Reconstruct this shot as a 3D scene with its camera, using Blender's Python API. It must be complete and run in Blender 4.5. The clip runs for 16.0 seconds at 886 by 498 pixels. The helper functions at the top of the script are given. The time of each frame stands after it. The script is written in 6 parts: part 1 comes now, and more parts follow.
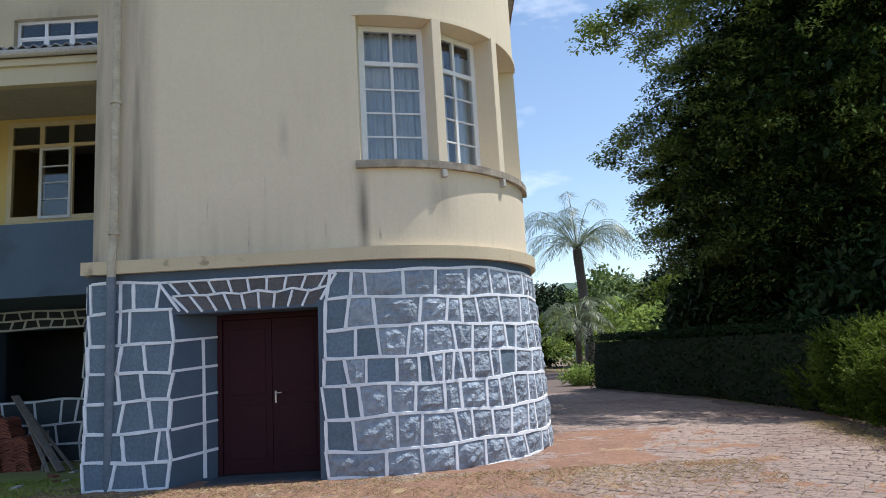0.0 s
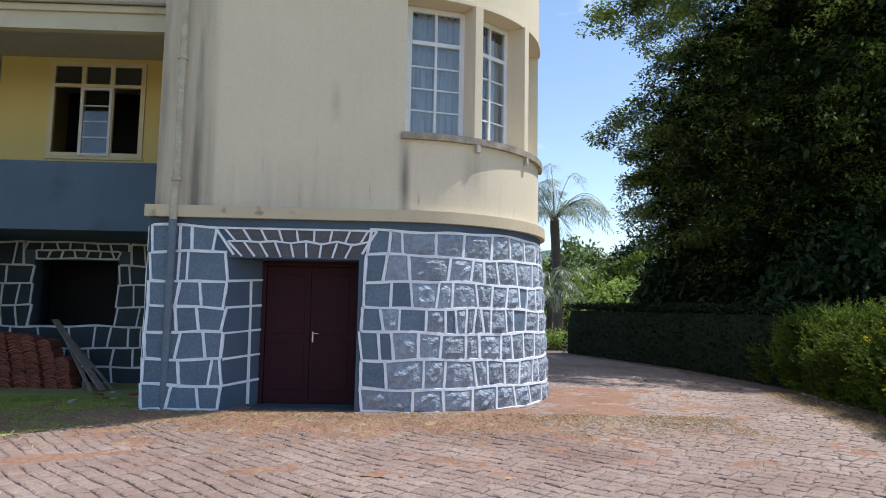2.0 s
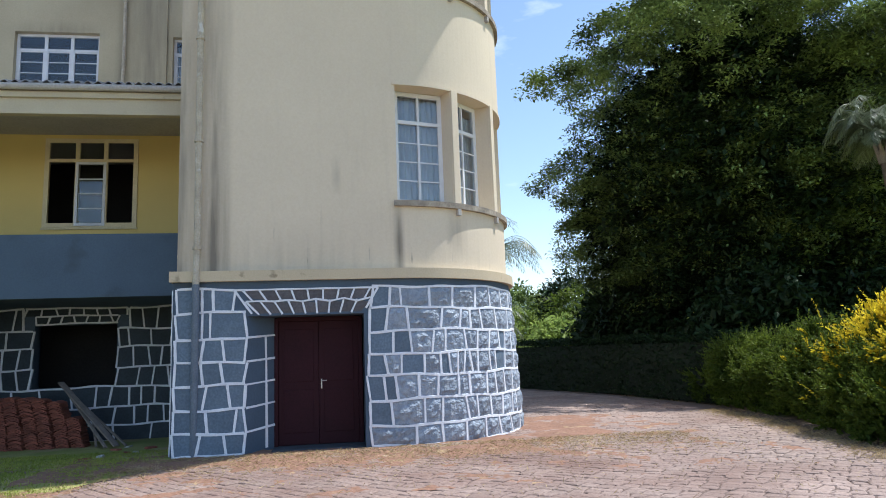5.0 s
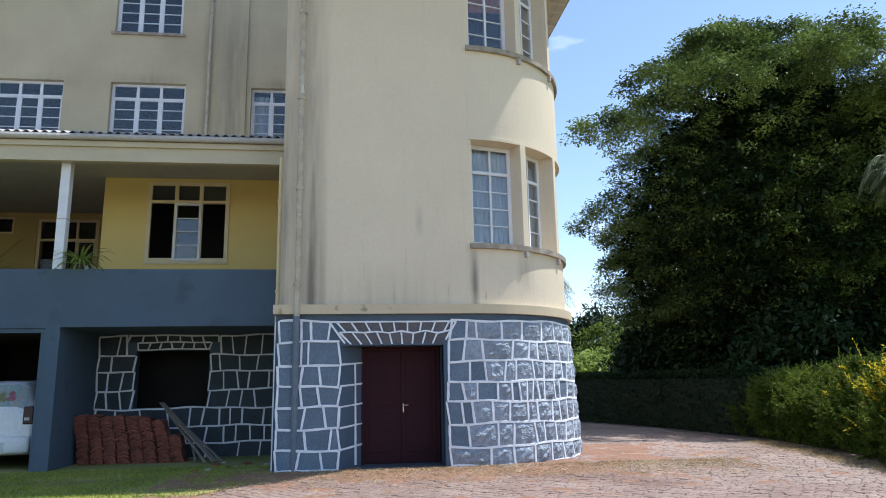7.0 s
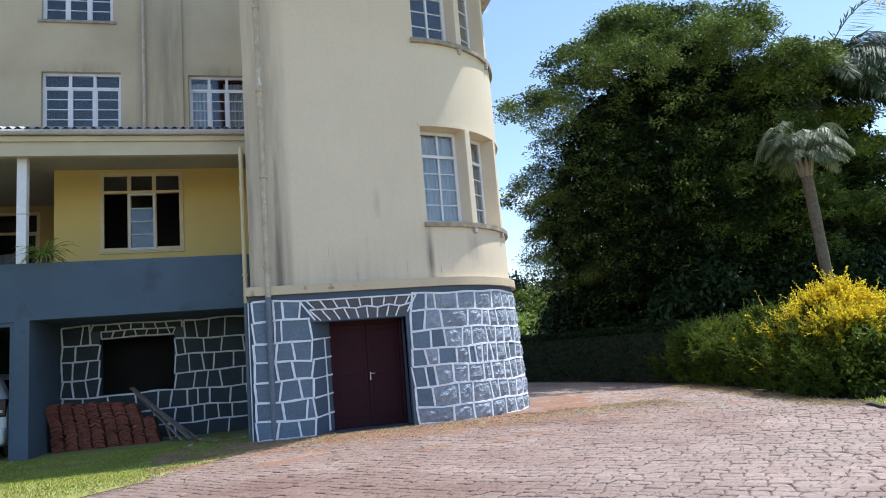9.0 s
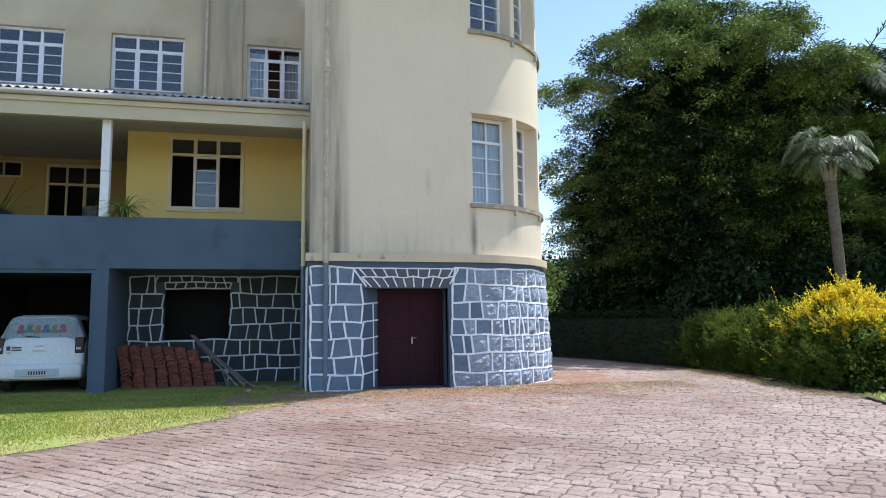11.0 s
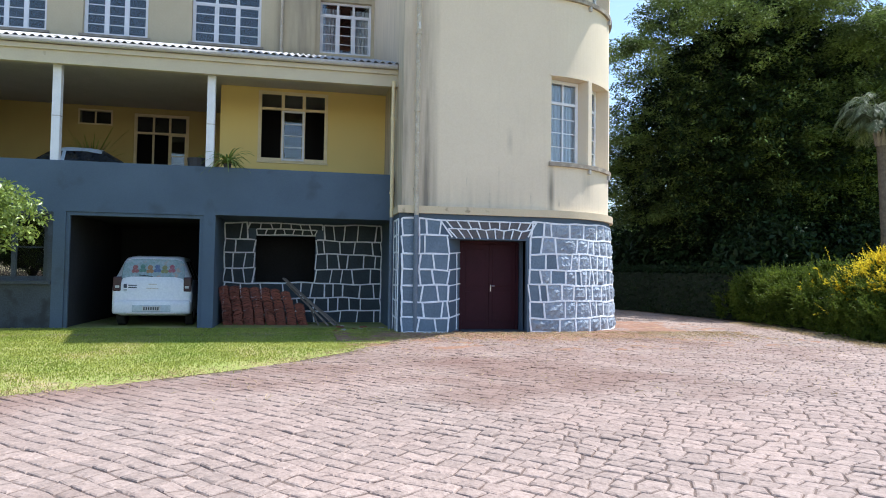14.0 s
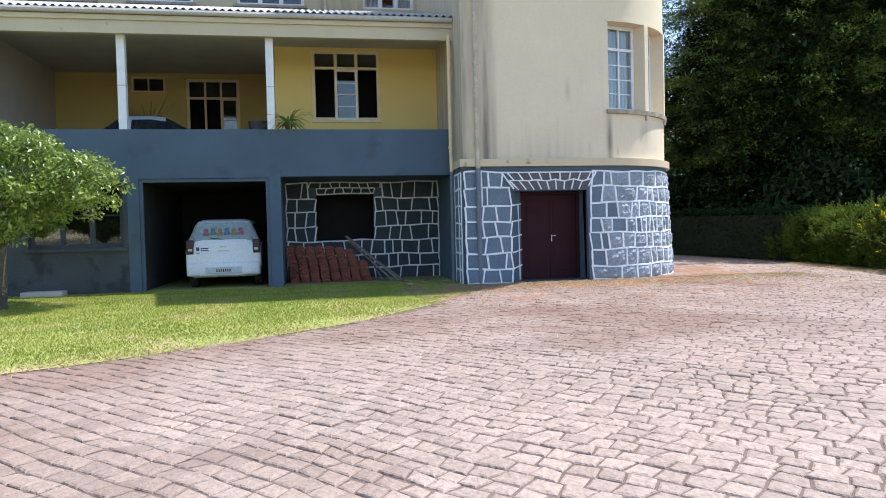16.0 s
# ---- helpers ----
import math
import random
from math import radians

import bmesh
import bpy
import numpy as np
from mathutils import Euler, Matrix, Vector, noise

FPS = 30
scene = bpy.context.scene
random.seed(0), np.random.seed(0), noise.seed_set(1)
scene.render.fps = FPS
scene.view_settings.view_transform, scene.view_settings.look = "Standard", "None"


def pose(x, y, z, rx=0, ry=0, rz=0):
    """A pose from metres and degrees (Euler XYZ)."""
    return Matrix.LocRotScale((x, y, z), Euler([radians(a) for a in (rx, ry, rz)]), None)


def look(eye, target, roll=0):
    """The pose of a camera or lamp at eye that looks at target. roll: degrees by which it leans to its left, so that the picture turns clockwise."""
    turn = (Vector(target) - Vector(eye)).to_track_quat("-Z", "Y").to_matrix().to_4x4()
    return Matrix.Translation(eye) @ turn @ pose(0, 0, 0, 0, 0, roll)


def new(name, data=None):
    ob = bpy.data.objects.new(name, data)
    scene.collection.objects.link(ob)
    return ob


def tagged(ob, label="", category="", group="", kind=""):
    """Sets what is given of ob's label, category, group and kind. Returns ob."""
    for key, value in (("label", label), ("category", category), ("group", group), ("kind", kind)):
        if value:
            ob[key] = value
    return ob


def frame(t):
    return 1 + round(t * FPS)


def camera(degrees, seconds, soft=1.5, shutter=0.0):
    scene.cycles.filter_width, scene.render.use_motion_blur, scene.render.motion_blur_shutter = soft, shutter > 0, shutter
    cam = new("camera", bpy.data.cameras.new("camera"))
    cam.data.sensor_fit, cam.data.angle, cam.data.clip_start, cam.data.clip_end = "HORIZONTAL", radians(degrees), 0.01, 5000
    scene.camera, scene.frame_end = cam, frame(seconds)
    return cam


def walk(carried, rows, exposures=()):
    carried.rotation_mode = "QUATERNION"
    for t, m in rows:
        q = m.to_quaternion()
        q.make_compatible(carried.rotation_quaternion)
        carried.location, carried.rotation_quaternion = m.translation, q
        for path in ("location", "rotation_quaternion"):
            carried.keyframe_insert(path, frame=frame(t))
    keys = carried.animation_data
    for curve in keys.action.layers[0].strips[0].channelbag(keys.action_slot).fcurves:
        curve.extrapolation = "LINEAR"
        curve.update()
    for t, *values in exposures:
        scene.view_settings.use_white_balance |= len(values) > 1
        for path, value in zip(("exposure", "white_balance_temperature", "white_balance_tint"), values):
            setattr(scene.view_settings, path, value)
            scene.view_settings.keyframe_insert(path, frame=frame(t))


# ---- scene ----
cam = camera(65.1, 16.0, 0.95)
METRES, EYE, TILT, LEAN, TURN = 11.719, 1.5, 0.0, 0.0, 0.7
ROWS = [
    (0.0, 0.0, 0.0, 0.0, 0.5, 8.83, 3.19),
    (0.5, -0.0292, -0.0262, -0.0018, -0.44, 6.95, 0.85),
    (1.0, -0.0431, -0.0525, -0.0008, -2.5, 4.09, 0.25),
    (1.5, -0.0666, -0.0748, -0.0022, -5.32, 6.95, 2.06),
    (2.0, -0.084, -0.0991, -0.0026, -2.88, 5.38, -1.03),
    (2.5, -0.101, -0.135, -0.0031, -4.4, 5.84, -2.15),
    (3.0, -0.1278, -0.1549, -0.0069, -8.17, 8.04, 0.74),
    (5.5, -0.226, -0.2634, -0.0007, -9.42, 9.22, 2.75),
    (6.0, -0.2598, -0.2925, -0.0095, -7.63, 11.02, 5.36),
    (6.5, -0.2804, -0.3118, -0.0062, -5.8, 11.57, 1.03),
    (7.0, -0.3031, -0.3395, -0.006, -7.57, 11.39, 1.04),
    (7.5, -0.3345, -0.3585, -0.0045, -9.8, 12.76, 3.04),
    (8.0, -0.3525, -0.3865, -0.0069, -9.75, 12.12, 2.14),
    (8.5, -0.365, -0.4107, -0.0058, -13.24, 8.97, 2.69),
    (9.0, -0.3957, -0.4294, -0.0135, -14.09, 8.87, 4.71),
    (11.5, -0.5065, -0.5427, -0.0077, -13.93, 6.08, -0.24),
    (12.0, -0.5382, -0.5552, -0.0137, -17.94, 7.32, 2.77),
    (12.5, -0.563, -0.5626, -0.0137, -16.09, 5.09, -1.72),
    (13.0, -0.5924, -0.5775, -0.0031, -15.83, 4.34, -1.19),
    (13.5, -0.6212, -0.5891, -0.0107, -17.95, 5.07, 1.26),
    (14.0, -0.6407, -0.5938, -0.0108, -12.55, 2.2, -0.86),
    (14.5, -0.6607, -0.6079, -0.0075, -11.07, 1.7, -0.43),
    (15.0, -0.683, -0.6025, -0.0093, -12.99, 2.65, 2.08),
    (15.5, -0.7053, -0.6012, -0.0081, -11.49, 1.06, 1.49),
    (16.0, -0.7263, -0.6011, -0.0092, -10.57, -1.72, 1.38),
]
walk(cam, [(t, pose(0, 0, EYE, TILT, LEAN, TURN) @ pose(METRES * x, METRES * y, METRES * z, 90 + pitch, roll, yaw)) for t, x, y, z, yaw, pitch, roll in ROWS],
     exposures=[(0.0, 0.34, 6330, 10), (3.0, 0.52, 6230, 10), (7.0, 0.62, 6170, 10), (12.5, 0.85, 6060, 10), (16.0, 0.95, 6250, 10)])

# ---- light ----
SUN_AZ = (0.9903, 0.139)          # towards the sun, in the plan
SUN_EL = radians(66.5)
world = bpy.data.worlds.new("sky")
scene.world = world
world.use_nodes = True
wn = world.node_tree
wn.nodes.clear()
sky = wn.nodes.new("ShaderNodeTexSky")
sky.sky_type = "NISHITA"
sky.sun_disc = False
sky.sun_elevation = SUN_EL
sky.sun_rotation = math.atan2(SUN_AZ[0], SUN_AZ[1])
sky.dust_density = 0.25
sky.ozone_density = 0.0
wbg = wn.nodes.new("ShaderNodeBackground")
wbg.inputs["Strength"].default_value = 0.15
wout = wn.nodes.new("ShaderNodeOutputWorld")
# thin clouds
wco = wn.nodes.new("ShaderNodeTexCoord")
wmp = wn.nodes.new("ShaderNodeMapping")
wmp.inputs["Scale"].default_value = (3.2, 3.2, 9.0)
wnz = wn.nodes.new("ShaderNodeTexNoise")
wnz.inputs["Scale"].default_value, wnz.inputs["Detail"].default_value = 1.6, 7.0
wrg = wn.nodes.new("ShaderNodeMapRange")
wrg.inputs[1].default_value, wrg.inputs[2].default_value, wrg.inputs[4].default_value = 0.62, 0.80, 0.7
wmx = wn.nodes.new("ShaderNodeMix")
wmx.data_type = "RGBA"
wmx.inputs[7].default_value = (7.5, 7.8, 8.2, 1)
wn.links.new(wco.outputs["Generated"], wmp.inputs["Vector"])
wn.links.new(wmp.outputs[0], wnz.inputs["Vector"])
wn.links.new(wnz.outputs["Fac"], wrg.inputs[0])
wn.links.new(wrg.outputs[0], wmx.inputs[0])
wn.links.new(sky.outputs[0], wmx.inputs[6])
wn.links.new(wmx.outputs[2], wbg.inputs["Color"])
wn.links.new(wbg.outputs[0], wout.inputs["Surface"])
sun = new("sun", bpy.data.lights.new("sun", "SUN"))
sun.data.energy, sun.data.angle, sun.data.color = 4.4, radians(0.53), (1.0, 0.965, 0.90)
sun_dir = Vector((SUN_AZ[0] * math.cos(SUN_EL), SUN_AZ[1] * math.cos(SUN_EL), math.sin(SUN_EL)))
sun.matrix_world = look(sun_dir * 60, (0, 0, 0))

# ---- materials ----


def pmat(name, a, b, scale=6.0, rough=0.8, bump=0.2, fine=60.0, metal=0.0, spots=None, spot_scale=1.2, spot_at=0.6, rnd=0.0, island=False, bumpdist=0.01, spec=0.5, soft=0.35):
    """Two tones mixed by broad and fine noise, a third in patches, and bump from the fine grain."""
    m = bpy.data.materials.new(name)
    m.use_nodes = True
    nt = m.node_tree
    bs = nt.nodes["Principled BSDF"]
    bs.inputs["Roughness"].default_value, bs.inputs["Metallic"].default_value = rough, metal
    bs.inputs["Specular IOR Level"].default_value = spec
    co = nt.nodes.new("ShaderNodeTexCoord")
    geo = nt.nodes.new("ShaderNodeNewGeometry")
    pos = geo.outputs["Position"]

    def tex(s, detail=4.0):
        n = nt.nodes.new("ShaderNodeTexNoise")
        n.inputs["Scale"].default_value, n.inputs["Detail"].default_value = s, detail
        nt.links.new(pos, n.inputs["Vector"])
        return n.outputs["Fac"]

    def mix(fac, x, y, kind="MIX"):
        n = nt.nodes.new("ShaderNodeMix")
        n.data_type, n.blend_type = "RGBA", kind
        for sock, v in ((n.inputs[0], fac), (n.inputs[6], x), (n.inputs[7], y)):
            if isinstance(v, (int, float)):
                sock.default_value = v
            elif isinstance(v, tuple):
                sock.default_value = (*v, 1)
            else:
                nt.links.new(v, sock)
        return n.outputs[2]

    def ramp(fac, lo, hi):
        n = nt.nodes.new("ShaderNodeMapRange")
        n.inputs[1].default_value, n.inputs[2].default_value = lo, hi
        nt.links.new(fac, n.inputs[0])
        return n.outputs[0]

    col = mix(ramp(tex(scale), 0.3, 0.7), a, b)
    grain = tex(fine, 3.0)
    col = mix(soft, col, ramp(grain, 0.15, 0.75), "SOFT_LIGHT")
    if spots:
        col = mix(ramp(tex(spot_scale, 6.0), spot_at, spot_at + 0.12), col, spots)
    if rnd:
        src = geo.outputs["Random Per Island"] if island else nt.nodes.new("ShaderNodeObjectInfo").outputs["Random"]
        n = nt.nodes.new("ShaderNodeMapRange")
        n.inputs[3].default_value, n.inputs[4].default_value = 1 - rnd, 1 + rnd
        nt.links.new(src, n.inputs[0])
        vm = nt.nodes.new("ShaderNodeVectorMath")
        vm.operation = "SCALE"
        nt.links.new(col, vm.inputs[0])
        nt.links.new(n.outputs[0], vm.inputs["Scale"])
        col = vm.outputs[0]
    nt.links.new(col, bs.inputs["Base Color"])
    if bump:
        bp = nt.nodes.new("ShaderNodeBump")
        bp.inputs["Strength"].default_value, bp.inputs["Distance"].default_value = bump, bumpdist
        nt.links.new(grain, bp.inputs["Height"])
        nt.links.new(bp.outputs[0], bs.inputs["Normal"])
    return m


def leaf_mat(name, a, b, trans=0.35, rough=0.5, spec=0.14):
    """Foliage: tone varied leaf by leaf and clump by clump, thin enough to let light through."""
    m = pmat(name, a, b, scale=0.9, rough=rough, bump=0, fine=8, rnd=0.35, island=True, spec=spec)
    nt = m.node_tree
    bs, out = nt.nodes["Principled BSDF"], nt.nodes["Material Output"]
    tr = nt.nodes.new("ShaderNodeBsdfTranslucent")
    ms = nt.nodes.new("ShaderNodeMixShader")
    ms.inputs[0].default_value = trans
    nt.links.new(bs.inputs["Base Color"].links[0].from_socket, tr.inputs["Color"])
    nt.links.new(bs.outputs[0], ms.inputs[1])
    nt.links.new(tr.outputs[0], ms.inputs[2])
    nt.links.new(ms.outputs[0], out.inputs["Surface"])
    return m


def stained_plaster(name, a, b, stain, streaks):
    """Old limewash with rain streaks that run down from (x, z top, half width, length) on the front."""
    m = pmat(name, a, b, scale=0.8, rough=0.9, bump=0.08, fine=26, soft=0.12)
    nt = m.node_tree
    bs = nt.nodes["Principled BSDF"]
    base = bs.inputs["Base Color"].links[0].from_socket
    geo = nt.nodes.new("ShaderNodeNewGeometry")
    mp = nt.nodes.new("ShaderNodeMapping")
    mp.inputs["Scale"].default_value = (7.0, 7.0, 0.55)
    nt.links.new(geo.outputs["Position"], mp.inputs["Vector"])
    nz = nt.nodes.new("ShaderNodeTexNoise")
    nz.inputs["Scale"].default_value, nz.inputs["Detail"].default_value = 1.0, 5.0
    nt.links.new(mp.outputs[0], nz.inputs["Vector"])
    sep = nt.nodes.new("ShaderNodeSeparateXYZ")
    nt.links.new(geo.outputs["Position"], sep.inputs[0])

    def math_(op, x, y=0.0, z=None):
        n = nt.nodes.new("ShaderNodeMath")
        n.operation = op
        for i, v in enumerate((x, y) if z is None else (x, y, z)):
            if isinstance(v, (int, float)):
                n.inputs[i].default_value = v
            else:
                nt.links.new(v, n.inputs[i])
        n.use_clamp = op in ("MULTIPLY_ADD",)
        return n.outputs[0]

    total = 0.0
    for x, ztop, half, length, amount in streaks:
        dx = math_("ABSOLUTE", math_("SUBTRACT", sep.outputs["X"], x))
        w = math_("MULTIPLY_ADD", dx, -1.0 / half, 1.0)
        dz = math_("ABSOLUTE", math_("SUBTRACT", sep.outputs["Z"], ztop - length / 2))
        h = math_("MULTIPLY_ADD", dz, -2.0 / length, 1.15)
        total = math_("ADD", math_("MULTIPLY", math_("MULTIPLY", w, h), amount), total)
    gate = nt.nodes.new("ShaderNodeMapRange")
    gate.inputs[1].default_value, gate.inputs[2].default_value = 0.34, 0.66
    nt.links.new(nz.outputs["Fac"], gate.inputs[0])
    faint = nt.nodes.new("ShaderNodeMapRange")
    faint.inputs[1].default_value, faint.inputs[2].default_value, faint.inputs[4].default_value = 0.58, 0.85, 0.10
    nt.links.new(nz.outputs["Fac"], faint.inputs[0])
    mp2 = nt.nodes.new("ShaderNodeMapping")
    mp2.inputs["Scale"].default_value = (13.0, 13.0, 1.5)
    nt.links.new(geo.outputs["Position"], mp2.inputs["Vector"])
    nz2 = nt.nodes.new("ShaderNodeTexNoise")
    nz2.inputs["Scale"].default_value, nz2.inputs["Detail"].default_value = 1.0, 6.0
    nt.links.new(mp2.outputs[0], nz2.inputs["Vector"])
    drip = nt.nodes.new("ShaderNodeMapRange")
    drip.inputs[1].default_value, drip.inputs[2].default_value, drip.inputs[4].default_value = 0.66, 0.74, 0.6
    nt.links.new(nz2.outputs["Fac"], drip.inputs[0])
    zone = math_("MULTIPLY_ADD", math_("ABSOLUTE", math_("SUBTRACT", sep.outputs["Z"], 3.1)), -0.75, 1.0)
    streaky = math_("MULTIPLY", total, math_("ADD", math_("MULTIPLY", gate.outputs[0], 0.55), 0.38))
    drips = math_("MULTIPLY", math_("MULTIPLY", drip.outputs[0], zone), gate.outputs[0])
    fac = math_("MINIMUM", math_("ADD", math_("ADD", streaky, drips), faint.outputs[0]), 0.9)
    mx = nt.nodes.new("ShaderNodeMix")
    mx.data_type = "RGBA"
    mx.inputs[7].default_value = (*stain, 1)
    nt.links.new(fac, mx.inputs[0])
    nt.links.new(base, mx.inputs[6])
    nt.links.new(mx.outputs[2], bs.inputs["Base Color"])
    return m


CREAM_A, CREAM_B, STAIN = (0.72, 0.615, 0.465), (0.68, 0.58, 0.44), (0.17, 0.15, 0.12)
M = {}
M["cream"] = stained_plaster("cream_plaster", CREAM_A, CREAM_B, STAIN,
                             [(-4.42, 12.5, 0.34, 19, 0.95), (-4.93, 12.0, 0.25, 17.5, 0.95), (-1.2, 4.35, 0.12, 1.7, 1.0), (-3.0, 3.9, 1.9, 1.7, 0.36), (-4.3, 4.6, 0.35, 2.6, 0.25),
                              (-0.1, 4.2, 0.25, 0.9, 0.5), (-2.3, 5.1, 0.1, 0.7, 0.5)])
M["facade"] = stained_plaster("facade_plaster", (0.52, 0.45, 0.305), (0.44, 0.375, 0.25), STAIN,
                              [(-7.4, 16, 0.75, 14, 0.75), (-8.2, 16, 0.2, 14, 0.6), (-9.9, 11.1, 1.6, 0.6, 0.5), (-9.9, 9.3, 1.7, 1.2, 0.45), (-12.9, 11.0, 1.2, 0.6, 0.5), (-12.9, 9.3, 1.4, 1.0, 0.4), (-5.9, 11.1, 1.0, 0.5, 0.6)])
M["band"] = pmat("ochre_band", (0.60, 0.50, 0.34), (0.54, 0.45, 0.31), 2, 0.9, 0.2, 40, spots=(0.25, 0.2, 0.13), spot_scale=4, spot_at=0.62, soft=0.15)
M["yellow"] = pmat("yellow_plaster", (0.76, 0.575, 0.20), (0.69, 0.525, 0.19), 0.7, 0.85, 0.06, 40, soft=0.12)
M["slate"] = pmat("slate_paint", (0.076, 0.112, 0.158), (0.062, 0.092, 0.132), 0.9, 0.85, 0.05, 35, spots=(0.055, 0.078, 0.105), spot_scale=1.6, spot_at=0.60, soft=0.12)
M["stone"] = pmat("painted_stone", (0.125, 0.172, 0.225), (0.10, 0.14, 0.188), 3, 0.75, 0.5, 30, rnd=0.15)
M["stone_rough"] = pmat("rough_stone", (0.31, 0.355, 0.415), (0.215, 0.26, 0.32), 7, 0.85, 1.0, 15, rnd=0.18, bumpdist=0.06)
# painted_stone at about a quarter: shade under the terrace put into the colour
M["stone_shaded"] = pmat("shaded_stone", (0.033, 0.047, 0.060), (0.023, 0.034, 0.045), 3, 0.75, 0.5, 30, rnd=0.15)
M["lintel"] = pmat("brown_stone", (0.11, 0.10, 0.105), (0.085, 0.08, 0.085), 3, 0.8, 0.5, 30, rnd=0.15)
M["mortar"] = pmat("white_joint", (0.82, 0.84, 0.88), (0.72, 0.74, 0.79), 5, 0.9, 0.3, 50)
M["white"] = pmat("white_paint", (0.74, 0.75, 0.78), (0.66, 0.67, 0.70), 4, 0.6, 0.1, 50)
M["maroon"] = pmat("maroon_door", (0.034, 0.008, 0.013), (0.027, 0.007, 0.011), 2, 0.6, 0.08, 40, spec=0.15)
# darker, blotched slate: tree shade on the lower-left wall put into the colour
M["slate_dark"] = pmat("dark_render", (0.055, 0.068, 0.08), (0.04, 0.05, 0.06), 1.2, 0.9, 0.3, 30, spots=(0.03, 0.035, 0.04), spot_scale=2, spot_at=0.55)
M["ochre"] = pmat("ochre_plaster", (0.50, 0.38, 0.14), (0.44, 0.33, 0.12), 1.2, 0.9, 0.15, 40)
M["beam"] = pmat("beam_cream", (0.55, 0.49, 0.36), (0.48, 0.42, 0.31), 1.2, 0.9, 0.1, 30, spots=(0.22, 0.15, 0.10), spot_scale=2.6, spot_at=0.66, soft=0.12)
M["cream_frame"] = pmat("cream_frame", (0.72, 0.60, 0.36), (0.64, 0.53, 0.32), 4, 0.7, 0.1, 40)
M["metal"] = pmat("metal", (0.55, 0.53, 0.5), (0.45, 0.43, 0.4), 10, 0.35, 0, 50, metal=0.9)
M["curtain"] = pmat("curtain", (0.55, 0.56, 0.58), (0.45, 0.46, 0.48), 8, 0.9, 0.1, 60)
# near-black for room interiors: their lack of light put into the colour
M["dark"] = pmat("unlit_room", (0.02, 0.02, 0.022), (0.015, 0.015, 0.017), 2, 0.9, 0.1, 20)
M["porch"] = pmat("porch_white", (0.44, 0.42, 0.40), (0.39, 0.37, 0.35), 1.5, 0.9, 0.1, 30)
M["pipe"] = pmat("pipe_cream", (0.50, 0.44, 0.33), (0.36, 0.31, 0.24), 5, 0.7, 0.1, 40, spots=(0.6, 0.58, 0.52), spot_scale=7, spot_at=0.6)
M["pipe_grey"] = pmat("pipe_grey", (0.13, 0.16, 0.20), (0.10, 0.13, 0.17), 5, 0.6, 0.1, 40)
M["sheet"] = pmat("fibre_cement", (0.42, 0.42, 0.42), (0.30, 0.30, 0.31), 2, 0.85, 0.3, 30, spots=(0.12, 0.11, 0.10), spot_scale=1.5, spot_at=0.6)
M["rooftile"] = pmat("roof_tile", (0.33, 0.13, 0.08), (0.25, 0.10, 0.07), 3, 0.85, 0.3, 30, rnd=0.2)
M["clay"] = pmat("clay_tile", (0.27, 0.085, 0.055), (0.20, 0.062, 0.042), 6, 0.85, 0.4, 40, rnd=0.3)
M["plank"] = pmat("old_plank", (0.24, 0.20, 0.17), (0.16, 0.14, 0.12), 8, 0.85, 0.3, 40)
M["bark"] = pmat("bark", (0.10, 0.08, 0.065), (0.06, 0.05, 0.04), 6, 0.95, 0.8, 20, bumpdist=0.03)
M["palm_bark"] = pmat("palm_bark", (0.13, 0.105, 0.085), (0.085, 0.07, 0.058), 5, 0.95, 0.6, 14, bumpdist=0.03)
# sunlit and shaded clumps put into the colour as two noise-mixed tones
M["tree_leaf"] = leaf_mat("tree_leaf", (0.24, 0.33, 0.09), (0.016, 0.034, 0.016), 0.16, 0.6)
# near-black leaf: shade inside and under the great tree put into the colour
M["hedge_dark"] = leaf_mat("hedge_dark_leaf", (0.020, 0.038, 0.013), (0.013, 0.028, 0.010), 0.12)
M["hedge_green"] = leaf_mat("hedge_green_leaf", (0.125, 0.17, 0.023), (0.052, 0.082, 0.014), 0.38)
M["hedge_yellow"] = leaf_mat("hedge_yellow_leaf", (0.74, 0.56, 0.03), (0.50, 0.44, 0.035), 0.5)
M["bush"] = leaf_mat("bush_leaf", (0.31, 0.39, 0.10), (0.18, 0.26, 0.06), 0.45, 0.4)
M["citrus"] = leaf_mat("citrus_leaf", (0.28, 0.36, 0.085), (0.10, 0.16, 0.035), 0.3, 0.35, 0.5)
# palm_leaf darkened: the tall palm's shaded side put into the colour
M["palm_shaded"] = leaf_mat("palm_shaded_leaf", (0.09, 0.125, 0.06), (0.045, 0.07, 0.034), 0.25, 0.55, 0.2)
M["palm_leaf"] = leaf_mat("palm_leaf", (0.20, 0.235, 0.14), (0.11, 0.145, 0.08), 0.3, 0.4, 0.5)
M["grass"] = leaf_mat("grass_blade", (0.36, 0.37, 0.085), (0.20, 0.27, 0.045), 0.35, 0.7)
# near-black solid inside the hedges: blocks light, inner shade put into its colour
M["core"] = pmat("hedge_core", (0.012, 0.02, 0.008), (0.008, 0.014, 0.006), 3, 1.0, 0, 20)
M["car_white"] = pmat("car_white", (0.70, 0.73, 0.77), (0.66, 0.69, 0.74), 2, 0.3, 0, 20)
M["car_blue"] = pmat("car_silver_blue", (0.42, 0.50, 0.58), (0.38, 0.46, 0.54), 2, 0.3, 0, 20, metal=0.3)
M["rubber"] = pmat("rubber", (0.02, 0.02, 0.02), (0.015, 0.015, 0.015), 5, 0.8, 0.2, 60)
